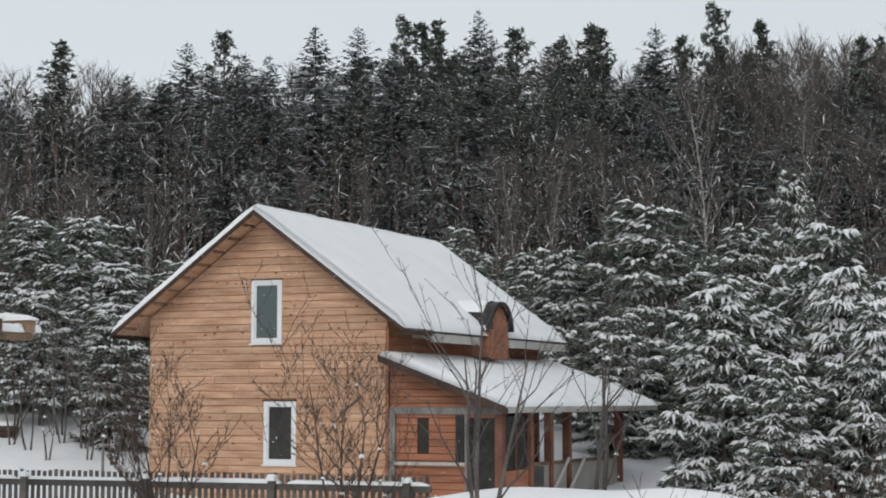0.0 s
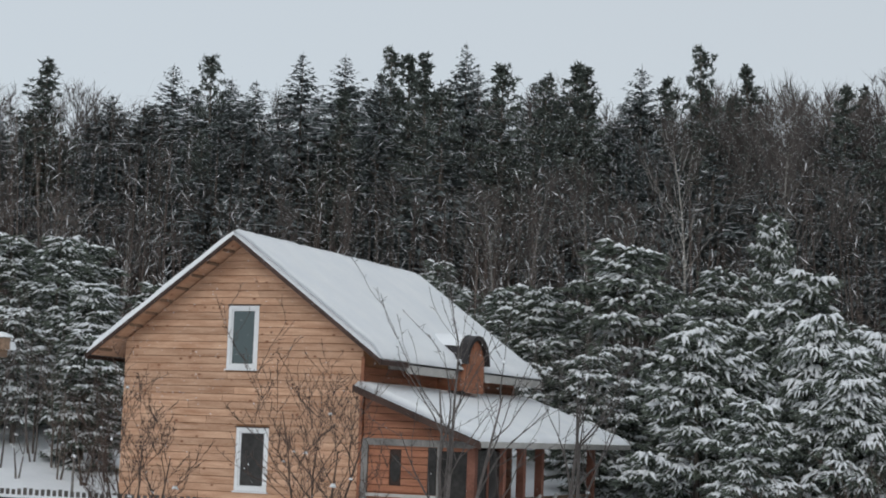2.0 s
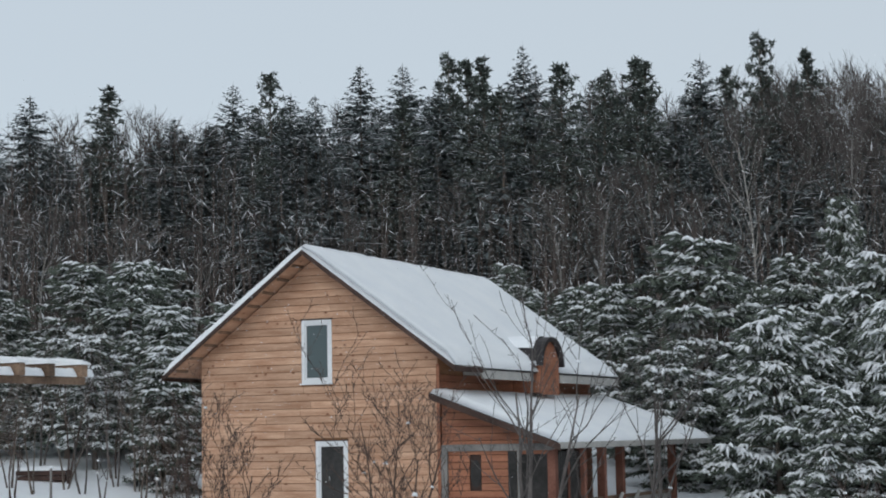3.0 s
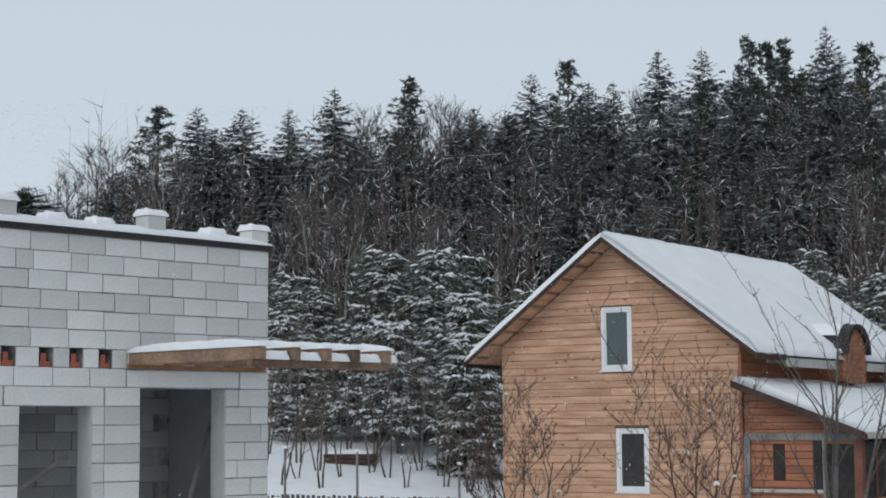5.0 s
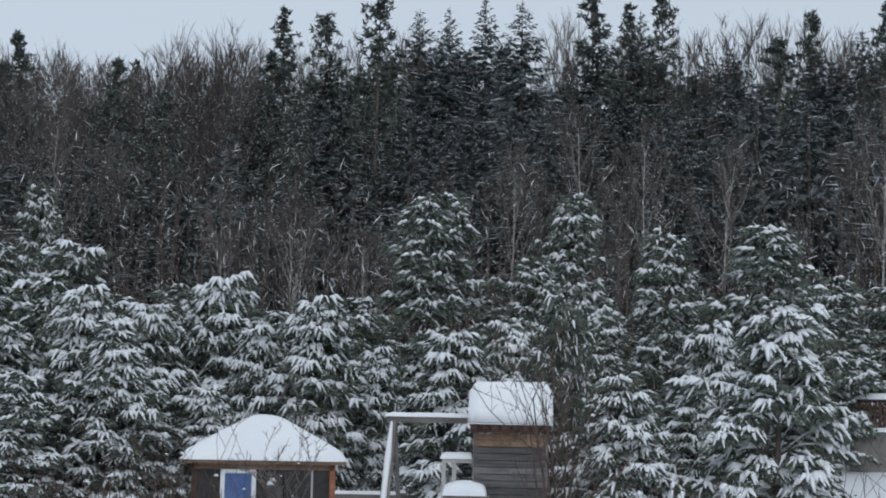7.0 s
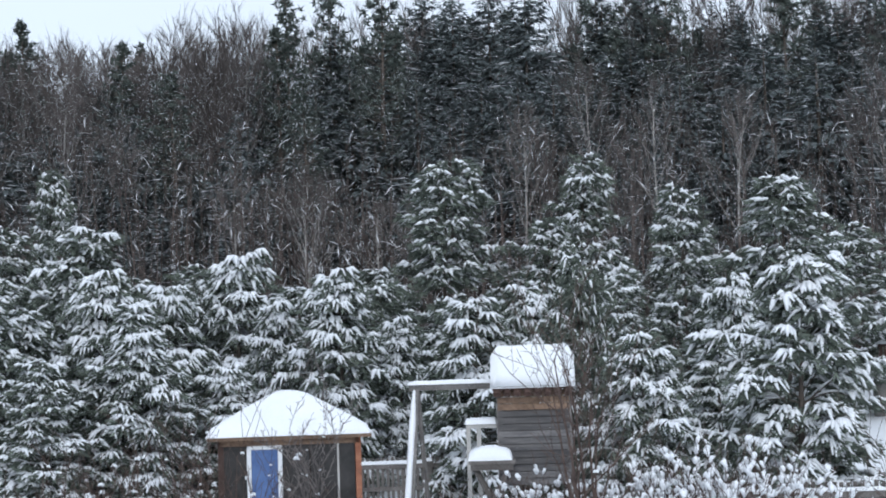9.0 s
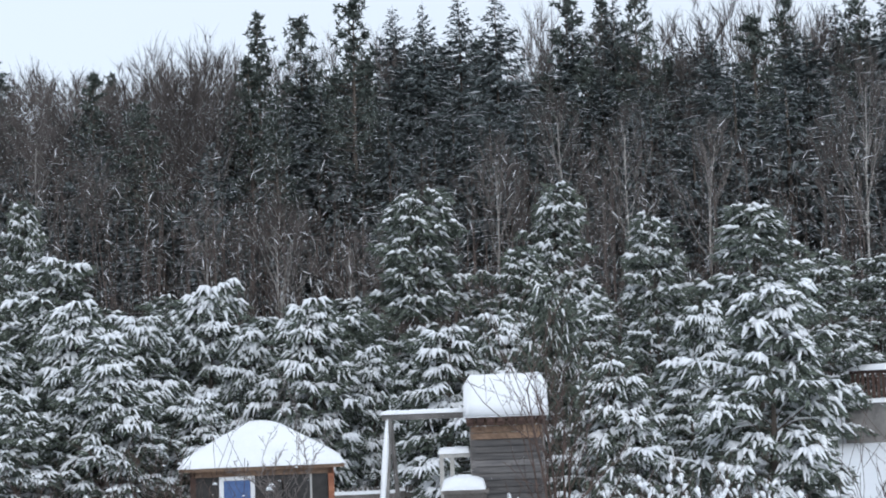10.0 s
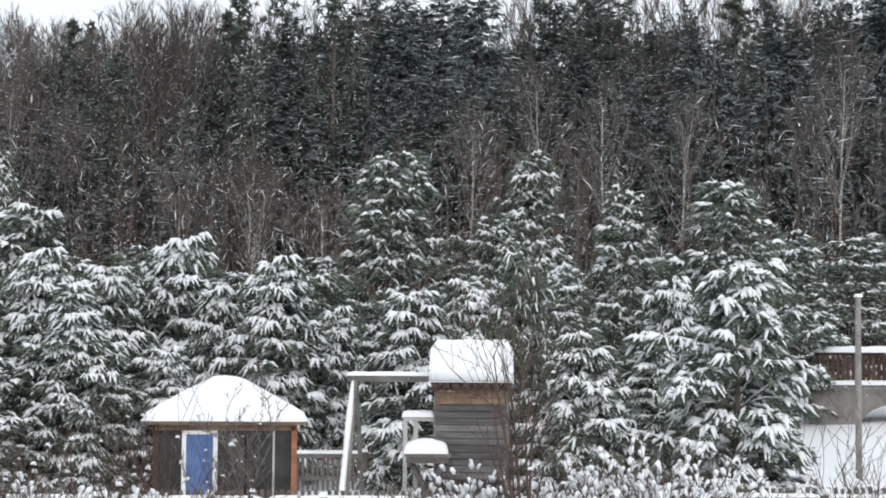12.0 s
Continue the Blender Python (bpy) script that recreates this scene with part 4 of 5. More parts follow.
# prominent trees on the skyline: bearing in degrees from the first view, distance, top height
SPRUCES = [(-19.4, 100, 20.9), (-17.9, 105, 21.7), (-14.9, 102, 22.4), (-8.4, 105, 23.9), (-6.5, 106, 23.5), (-5.7, 98, 21.8), (-4.2, 97, 23.3), (-2.8, 109, 25.9), (-1.6, 101, 23.3), (1.2, 100, 25.0), (1.6, 111, 25.8), (7.0, 104, 24.8), (23.4, 109, 28.5), (24.4, 104, 27.5), (25.6, 106, 28.6), (26.8, 99, 26.8), (30.7, 106, 27.8), (33.6, 109, 26.3), (39.8, 104, 28.2), (40.1, 107, 28.5), (-16.4, 106, 21.9), (-18.8, 98, 19.3), (-10.3, 108, 22.3)]
PINES = [(-20.6, 100, 20.6), (-12.4, 105, 23.3), (-7.2, 102, 23.9), (-1.3, 105, 25.6), (-0.7, 106, 25.2), (-0.2, 98, 23.5), (2.4, 97, 23.1), (3.9, 109, 25.0), (4.9, 101, 23.9), (5.2, 100, 23.4), (7.8, 111, 25.4), (8.9, 104, 25.9), (10.4, 109, 25.6), (18.9, 104, 26.7), (20.3, 106, 27.3), (22.1, 99, 26.7), (29.1, 106, 28.6), (30.3, 109, 28.5), (31.4, 104, 28.4), (36.2, 107, 27.8), (38.6, 106, 27.8)]
BARE = [(-22.7, 108, 20.3), (-22.0, 113, 21.5), (-13.8, 110, 23.6), (-11.6, 113, 24.4), (-10.9, 114, 24.3), (11.5, 106, 24.9), (13.2, 105, 24.7), (14.7, 117, 28.5), (15.8, 109, 27.8), (16.8, 108, 28.0), (17.8, 119, 29.6), (28.2, 112, 29.9), (32.7, 117, 29.9), (33.8, 112, 29.8), (34.8, 114, 30.8), (35.9, 107, 28.6), (37.3, 114, 29.2), (41.1, 117, 29.7)]
# pale birches standing before the wood
BIRCHES = [(38.4, 83, 19.8), (33.5, 84, 17.2), (30.9, 84, 18.1), (28.9, 86, 19.6), (26.6, 84, 17.1), (29.4, 85, 12.3), (19.4, 78, 13.3), (8.5, 82, 18.7), (11.8, 86, 18.5), (5.5, 83, 16.1), (3.6, 85, 16.2), (6.8, 79, 13.6), (-15.7, 82, 14.5), (-14.5, 80, 13.5), (-9.6, 82, 12.7), (2.4, 83, 15.1), (19.5, 78, 12.4), (21.8, 80, 11.7), (-12.1, 80, 13.2), (-20.4, 85, 17.3)]
# young snow-laden pines: x, y, top height, crown radius
EAST_NEAR = [(10.1, 43.8, 5.5, 1.5), (12.1, 45.4, 5.4, 1.4), (14.4, 46.8, 6.2, 1.6), (16.1, 43.1, 5.5, 1.5), (18.6, 40.4, 4.7, 1.5), (9.9, 40.8, 3.8, 1.3), (17.9, 43.5, 4.3, 1.0), (21.4, 43.0, 5.2, 1.2), (14.7, 44.7, 4.7, 1.1), (27.4, 41.8, 5.3, 1.2), (21.0, 40.6, 3.2, 1.2), (24.6, 38.4, 3.4, 1.2), (12.6, 41.6, 3.2, 1.2)]
EAST_BROAD = [(22.7, 32.3, 4.7, 2.2), (19.4, 33.3, 3.4, 1.6), (19.9, 37.0, 5.2, 1.3)]
EAST_FAR = [(24.2, 54.9, 10.1, 2.0), (31.3, 58.1, 10.8, 1.7), (30.5, 49.4, 8.5, 1.5), (31.4, 45.1, 8.5, 2.0), (27.6, 53.3, 8.0, 1.3), (34.6, 46.5, 7.2, 1.6), (40.2, 49.8, 7.5, 1.9), (22.4, 56.4, 6.6, 1.5), (19.0, 55.0, 6.0, 1.5), (26.6, 47.0, 5.8, 1.3)]
PORCH_NEAR = [(6.95, 43.5, 5.2, 1.5), (10.6, 48.9, 7.1, 1.9), (10.1, 41.3, 4.5, 1.5), (8.1, 44.3, 4.6, 1.5), (7.8, 40.2, 3.4, 1.2), (7.4, 52.4, 4.4, 1.3), (6.3, 54.0, 3.2, 1.1), (5.1, 51.7, 4.9, 1.4), (8.6, 50.2, 5.6, 1.6), (12.2, 50.6, 5.6, 1.4), (7.6, 47.4, 3.2, 1.0), (9.0, 42.4, 2.6, 1.2), (12.9, 47.8, 5.2, 1.4)]
PORCH_FAR = [(6.6, 55.6, 8.3, 2.4), (4.0, 56.9, 7.1, 1.7), (13.0, 64.7, 10.7, 1.1), (0.8, 70.0, 9.1, 1.5), (10.4, 60.0, 8.0, 1.8), (14.9, 60.4, 6.6, 1.4), (3.0, 62.0, 7.6, 1.6)]
WEST_NEAR = [(-8.9, 47.2, 4.7, 1.1), (-12.3, 50.5, 5.4, 1.3), (-11.2, 51.8, 5.0, 1.1), (-9.4, 51.1, 6.2, 1.2), (-11.1, 48.8, 5.4, 1.1), (-14.4, 50.4, 4.9, 1.2), (-15.6, 52.6, 5.8, 1.3)]
WEST_FAR = [(-13.5, 58.5, 8.4, 1.8), (-11.7, 60.9, 8.4, 1.8), (-11.8, 56.8, 8.2, 1.6), (-16.3, 57.7, 7.2, 1.4), (-8.4, 57.0, 6.8, 1.5), (-17.6, 60.6, 7.8, 1.5)]


def polar(rows, wide=(0.9, 1.1), seed=1):
    rng = random.Random(seed)
    return [(r * math.sin(radians(a)), r * math.cos(radians(a)), top, rng.uniform(*wide)) for a, r, top in rows]


def skyline(bearing):
    return float(np.interp(bearing, (-24, -15, -8, 0, 8, 16, 25, 42), (8.6, 10.2, 11.3, 11.9, 12.2, 12.6, 13.3, 13.4)))


def fill(count, near, far, drop, wide, seed, lo=-25, hi=44):
    """Trees between the prominent ones, their tops kept below the skyline by drop degrees."""
    rng = random.Random(seed)
    out = []
    for i in range(count):
        a = lo + (hi - lo) * (i + rng.random()) / count
        r = rng.uniform(near, far)
        e = skyline(a) - rng.uniform(*drop)
        out.append((r * math.sin(radians(a)), r * math.cos(radians(a)), 2.5 + r * math.tan(radians(e)), rng.uniform(*wide)))
    return out


spruces = [(spruce(100 + i, 16.0, 2.3 + 0.3 * i), 16.0) for i in range(4)]
plant(spruces, polar(SPRUCES, (0.85, 1.15)) + fill(92, 98, 126, (0.5, 2.4), (0.9, 1.25), 41))
front_spruces = [(spruce(150 + i, 12.0, 2.2 + 0.25 * i, False), 12.0) for i in range(3)]
plant(front_spruces, fill(84, 86, 104, (2.2, 5.4), (0.9, 1.3), 42))
pines = [(tall_pine(200 + i, 16.0, 2.6), 16.0) for i in range(4)]
plant(pines, polar(PINES, (0.8, 1.1), 2) + fill(50, 94, 120, (0.7, 3.2), (0.7, 1.1), 43))
bares = [(bare_tree(300 + i, 15.0, i == 2, 0.22 + 0.1 * i), 15.0) for i in range(4)]
plant(bares, polar(BARE, (1.1, 1.5), 3) + fill(76, 106, 126, (-0.1, 1.0), (0.9, 1.3), 44) + fill(60, 80, 100, (2.8, 6.5), (0.5, 0.9), 45) + fill(26, 99, 112, (0.1, 1.6), (1.0, 1.4), 47, 9, 18))
birches = [(bare_tree(320 + i, 14.0, True, 0.42), 14.0) for i in range(3)]
plant(birches, polar(BIRCHES, (0.9, 1.1), 4))

drooping = [(snowy_pine(410 + i, 6.0, 1.6, (1.0, 0.9, 1.1)[i], 1.2, 1.0, 0.03), 6.0) for i in range(3)]
plant(drooping, [(x, y, top, r / 1.6) for x, y, top, r in EAST_NEAR])
broad = [(snowy_pine(420 + i, 5.0, 2.1, (0.95, 0.8, 0.3)[i], 1.0, 1.0, 0.03), 5.0) for i in range(3)]
plant(broad, [(x, y, top, r / 2.1) for x, y, top, r in EAST_BROAD])
porch_pines = [(snowy_pine(430 + i, 6.0, 1.7, 1.0, 0.7, 1.0, 0.04), 6.0) for i in range(3)]
plant(porch_pines, [(x, y, top, r / 1.7) for x, y, top, r in PORCH_NEAR])
west = [(snowy_pine(440 + i, 6.0, 1.4, 0.95, 0.7, 1.0, (0.06, 0.2, 0.16)[i]), 6.0) for i in range(3)]
plant(west, [(x, y, top, r / 1.4) for x, y, top, r in WEST_NEAR])
young_far = [(snowy_pine(450 + i, 7.0, 1.9, 0.85 + 0.1 * i, 0.45, 0.5, 0.1), 7.0) for i in range(4)]
plant(young_far, [(x, y, top, r / 1.9) for x, y, top, r in EAST_FAR + PORCH_FAR + WEST_FAR])


def small_fill(count, near, far, lo, hi, low, high, seed):
    rng = random.Random(seed)
    out = []
    for i in range(count):
        a = lo + (hi - lo) * (i + rng.random()) / count
        r = rng.uniform(near, far)
        e = rng.uniform(low, high)
        out.append((r * math.sin(radians(a)), r * math.cos(radians(a)), 2.5 + r * math.tan(radians(e)), rng.uniform(0.65, 1.15)))
    return out


hedge = [(snowy_pine(470 + i, 5.0, 1.7, 0.5 + 0.15 * i, 0.6, 0.5, 0.1), 5.0) for i in range(2)]
plant(hedge, small_fill(12, 62, 78, -21, 10, 2.0, 4.6, 51) + small_fill(20, 56, 76, 8, 35, 1.6, 4.4, 52) + small_fill(6, 55, 60, -17, -8, 1.5, 3.6, 53))


def build_thicket():
    """Thin poles, saplings and brush at the foot of the wood, dusted with snow."""
    rng = random.Random(61)
    a, dust = Acc(), Acc()
    for i in range(3000):
        b, r = radians(rng.uniform(-24, 44)), rng.uniform(66, 100)
        x, y = r * math.sin(b), r * math.cos(b)
        pole = rng.random() < 0.3
        hgt = rng.uniform(6, 11) if pole else rng.uniform(2.0, 6.0)
        pts, d = stems(rng, Vector((x, y, ground_z(x, y) - 0.2)), Vector((rng.uniform(-0.05, 0.05), 0, 1)), hgt, 3, 0.05 if pole else 0.1, 0.1)
        w = rng.uniform(0.02, 0.045) if pole else rng.uniform(0.01, 0.028)
        a.tube(pts, [w, w * 0.8, w * 0.5, 0.005], 3)
        for k in range(6):
            q = pts[rng.randint(1, 2)].lerp(pts[3], rng.random())
            nd = unit(rng.uniform(0, 6.3), rng.uniform(0.3, 1.2))
            ln = rng.uniform(0.5, 1.5)
            blade(a, q, nd, nd.cross(Vector((rng.uniform(-1, 1), rng.uniform(-1, 1), 0.1))).normalized(), ln, 0.014)
            if rng.random() < 0.35:
                e = q + nd * ln * 0.7
                flake(dust, q.lerp(e, 0.3), q.lerp(e, 0.6) + Vector((0, 0, 0.02)), e, rng.uniform(0.012, 0.03))
    ob = new("undergrowth", a.mesh("undergrowth", M_BRUSH))
    tagged(ob, "tangle of bare brown saplings and brush under the wood", "brush", kind="stuff")
    mass("snow", dust, M_SNOW, ob, "thin dusting of snow on the twigs")


build_thicket()


# ---- fences ----
def build_fence(name, p, q, top, label, seed, height=1.2, post_gap=2.55, mat=None, over=0.17, snow=True):
    mat = mat or M_FENCE
    rng = random.Random(seed)
    d = Vector((q[0] - p[0], q[1] - p[1], 0))
    ln = d.length
    ang = math.degrees(math.atan2(d.y, d.x))
    f = thing(name, pose(p[0], p[1], top, 0, 0, ang), label, "fence", "yard fences")
    for dz in (0.0, -0.55):
        boxpart("rail", (0, -0.03, dz - 0.11), (ln, 0.03, dz), mat, f)
    if snow:
        n = max(1, int(ln / 2.5))
        for i in range(n):
            a, b = ln * i / n + rng.uniform(0, 0.15), ln * (i + 1) / n - rng.uniform(0, 0.12)
            part("rail_snow", snow_pad((a, -0.06), (b, 0.06), 0.002, rng.uniform(0.05, 0.085), 14, 2, seed + i), M_SNOW, f, "", True)
    k = 0.4
    while k < ln:
        boxpart("post", (k - 0.06, -0.14, -height), (k + 0.06, -0.032, 0.05), mat, f)
        part("post_snow", snow_pad((k - 0.08, -0.17), (k + 0.08, -0.01), 0.052, rng.uniform(0.07, 0.12), 2, 2, seed + int(k * 9)), M_SNOW, f, "", True)
        k += post_gap
    a = Acc()
    a.box((-0.035, 0.032, -height + 0.15), (0.035, 0.052, over))
    pm = a.mesh("picket", mat)
    k = 0.05
    while k < ln:
        ob = part("picket", pm, mat, f)
        ob.location = (k, 0, rng.uniform(-0.02, 0.02))
        ob.rotation_euler = (0, rng.uniform(-0.02, 0.02), 0)
        k += 0.125
    return f


build_fence("picket_fence", (-10.5, 34.0), (-0.2, 30.1), 1.03, "weathered grey picket fence with snow on its rail", 70)
build_fence("picket_fence", (6.2, 33.4), (16.4, 28.7), 0.32, "weathered grey picket fence with snow on its rail", 80, post_gap=2.1)
build_fence("picket_fence", (17.2, 26.8), (22.5, 24.4), 0.50, "grey picket fence with a thick snow cap", 90)
build_fence("picket_fence", (14.6, 41.6), (20.4, 39.6), 0.72, "grey picket fence behind the play tower", 95)


# ---- garden trees and shrubs ----
def garden_tree(name, base, height, spread, stem_count, seed, label, thick=0.07, flakes=10, mat=None, fork=0.15, depth=3):
    """A leafless fruit tree or shrub: tapered limbs that fork into twigs, snow in some forks."""
    rng = random.Random(seed)
    x, y = base
    t = thing(name, pose(x, y, ground_z(x, y) - 0.05), label, "tree" if "tree" in name else "shrub", "bare garden trees")
    trunk, twigs, snow = Acc(), Acc(), Acc()
    forks = []

    def grow(p, d, ln, r, level):
        n = 5
        pts, e = stems(rng, p, d, ln, n, 0.13 if level == 0 else 0.2, 0.10)
        rr = [max(0.0045, r * (1 - 0.75 * i / n)) for i in range(n + 1)]
        (trunk if level == 0 else twigs).tube(pts, rr, 5 if level == 0 else 4 if level == 1 else 3)
        if level and "fruit" in name:
            for q0, q1 in zip(pts, pts[1:]):
                if rng.random() < 0.7:
                    q = q0.lerp(q1, rng.random())
                    sp = (e * 0.5 + unit(rng.uniform(0, 6.283), rng.uniform(-0.2, 0.9))).normalized() * rng.uniform(0.04, 0.16)
                    twigs.tube([q, q + sp], [0.0055, 0.003], 3)
        if level >= depth:
            return
        kids = (4, 3, 3)[min(level, 2)] + rng.randint(0, 1)
        for c in range(kids):
            g = fork + (1 - fork) * (c + rng.random()) / kids
            i = min(n - 1, int(g * n))
            q = pts[i].lerp(pts[i + 1], g * n - i)
            if level < 2:
                forks.append((q, rr[i]))
            az = rng.uniform(0, 6.283)
            nd = (e * 0.8 + unit(az, rng.uniform(-0.1, 0.6)) * rng.uniform(0.65, 1.15)).normalized()
            grow(q, nd, ln * rng.uniform(0.42, 0.68), rr[i] * 0.55, level + 1)

    for s in range(stem_count):
        az = 6.283 * (s + rng.random() * 0.6) / stem_count
        tilt = math.atan2(spread * rng.uniform(0.45, 1.25), height) if stem_count > 1 else 0.06
        grow(Vector((0.06 * math.cos(az), 0.06 * math.sin(az), 0)), unit(az, math.pi / 2 - tilt), height * rng.uniform(0.6, 0.85), thick * rng.uniform(0.7, 1.1), 0)
    rng.shuffle(forks)
    for q, r in forks[:flakes]:
        w = rng.uniform(0.018, 0.05)
        lump(snow, [q + Vector((-w, 0, 0.0)), q + Vector((-w * 0.3, 0, w * 0.5)), q + Vector((w * 0.4, 0, w * 0.5)), q + Vector((w, rng.uniform(-w, w), -0.01))], w * 0.8, rng, 6)
    part("trunk", trunk, mat or M_APPLE, t)
    mass("crown", twigs, mat or M_APPLE, t)
    if flakes:
        mass("snow", snow, M_SNOW, t, "small lumps of snow in the forks", True)
    return t


garden_tree("fruit_tree", (-4.82, 30.62), 3.2, 2.1, 4, 501, "leafless young fruit tree with spreading brown branches", 0.034, 10)
garden_tree("fruit_tree", (-1.64, 29.95), 3.7, 1.9, 4, 502, "leafless young fruit tree with spreading brown branches", 0.038, 12)
garden_tree("fruit_tree", (0.59, 26.99), 5.0, 0.55, 3, 503, "leafless upright fruit tree with a grey trunk", 0.055, 8, M_TWIG, 0.25, 2)
garden_tree("fruit_tree", (2.56, 28.89), 3.9, 0.7, 2, 504, "leafless fruit tree with a snow-streaked grey trunk", 0.06, 10, M_TWIG, 0.35, 2)
garden_tree("fruit_tree", (13.28, 24.65), 4.4, 1.0, 6, 505, "leafless many-stemmed garden tree", 0.04, 8, M_APPLE, 0.3, 2)
garden_tree("fruit_tree", (10.05, 28.25), 3.0, 1.2, 2, 506, "leafless thin fruit tree before the summer house", 0.04, 12, M_TWIG)
for i, (x, y, hh) in enumerate(((8.5, 28.6, 2.6), (7.4, 28.0, 2.4), (6.4, 28.6, 2.2), (9.2, 27.4, 1.9), (18.2, 22.2, 2.3), (19.0, 23.4, 2.6), (11.6, 26.0, 1.5), (5.0, 26.4, 1.5), (3.6, 26.2, 1.35), (16.8, 24.6, 1.5), (5.6, 25.4, 1.6), (7.0, 26.6, 1.6))):
    garden_tree("bare_shrub", (x, y), hh, 1.5, 6, 520 + i, "leafless brown shrub with lumps of snow", 0.02, 20, M_APPLE, depth=2)


for i, (x, y, hh) in enumerate(((-13.4, 46.5, 3.6), (-12.2, 47.2, 4.2), (-11.2, 45.8, 3.2), (-10.3, 47.5, 4.4), (-9.4, 46.2, 3.4), (-8.6, 47.8, 3.8), (-14.6, 47.6, 4.0), (-7.9, 45.6, 2.8), (-12.8, 44.4, 2.2), (-9.9, 44.2, 2.0), (-11.8, 45.0, 3.4), (-11.3, 46.6, 4.6), (-12.6, 45.6, 3.8), (-10.6, 45.2, 3.1), (-9.0, 44.9, 2.6), (-13.0, 43.6, 3.0), (-13.9, 44.9, 4.1), (-10.0, 46.4, 4.0), (-8.3, 44.6, 2.2), (-11.9, 43.4, 2.4), (-14.3, 46.2, 4.4))):
    garden_tree("bare_sapling_tree", (x, y), hh, 0.5, 2, 620 + i, "thin leafless sapling at the edge of the pines", 0.035, 4, (M_BARK, M_TWIG, M_BARK, M_APPLE)[i % 4], 0.35, 2)


def snow_bush(base, height, spread, seed):
    rng = random.Random(seed)
    x, y = base
    t = thing("snowy_shrub", pose(x, y, ground_z(x, y) - 0.05), "low twiggy shrub almost buried in fluffy snow", "shrub", "snow-covered shrubs")
    twigs, snow = Acc(), Acc()
    for i in range(52):
        d = unit(rng.uniform(0, 6.283), rng.uniform(0.35, 1.4))
        pts, e = stems(rng, Vector((rng.uniform(-0.3, 0.3) * spread, rng.uniform(-0.3, 0.3) * spread, 0)), d, height * rng.uniform(0.7, 1.15), 4, 0.16, 0.03)
        twigs.tube(pts, [0.014, 0.011, 0.009, 0.007, 0.004], 3)
        for k in range(9):
            q = pts[rng.randint(1, 4)].lerp(pts[rng.randint(1, 4)], rng.random() * 0.3)
            nd = (e + unit(rng.uniform(0, 6.28), 0.4)).normalized()
            twigs.tube([q, q + nd * 0.22, q + nd * 0.4 + Vector((0, 0, 0.04))], [0.007, 0.005, 0.003], 3)
            if rng.random() < 0.85:
                lump(snow, [q + Vector((0, 0, 0.01)), q + nd * 0.05 + Vector((0, 0, 0.03)), q + nd * 0.10 + Vector((0, 0, 0.03)), q + nd * 0.15], rng.uniform(0.026, 0.055), rng, 4)
    mass("crown", twigs, M_APPLE, t)
    mass("snow", snow, M_SNOW, t, "fluffy snow on the twigs", True)


for i, (x, y, hh, sp) in enumerate(((15.3, 24.4, 2.1, 2.0), (14.3, 24.9, 1.6, 1.4), (16.3, 24.2, 1.9, 1.6), (13.4, 26.6, 1.1, 1.2), (17.9, 27.2, 1.2, 1.2), (15.9, 26.2, 1.6, 1.6), (14.0, 27.8, 1.5, 1.0), (12.6, 27.6, 0.9, 1.0), (6.0, 26.6, 1.2, 1.3), (7.8, 27.4, 1.2, 1.4), (4.8, 26.0, 1.0, 1.2))):
    snow_bush((x, y), hh, sp, 560 + i)


def snow_bank(name, base, size, height, turn, seed, label):
    """A smooth heap of snow resting on the ground."""
    rng = random.Random(seed)
    a = Acc()
    n, k = 40, 20
    m = pose(base[0], base[1], 0, 0, 0, turn)
    for i in range(n + 1):
        for j in range(k + 1):
            u, v = 2 * i / n - 1, 2 * j / k - 1
            w = max(0.0, 1 - abs(u) ** 4) ** 0.7 * max(0.0, 1 - v * v)
            p = m @ Vector((u * size[0] / 2, v * size[1] / 2, 0))
            g = ground_z(p.x, p.y)
            a.v.append((p.x, p.y, g - 0.08 + w * (height + 0.08) * (1 + 0.06 * noise.noise(p * 0.8))))
    for i in range(n):
        for j in range(k):
            q = i * (k + 1) + j
            a.f.append((q, q + k + 1, q + k + 2, q + 1))
    ob = new(name, a.mesh(name, M_SNOW, True))
    return tagged(ob, label, "snow bank")


snow_bank("snow_bank", (2.5, 28.2), (8.2, 3.2), 1.16, -3, 1, "long smooth bank of fresh snow")
snow_bank("snow_bank", (13.0, 30.8), (7.0, 1.6), 0.55, -25, 3, "low drift of snow behind the fence")


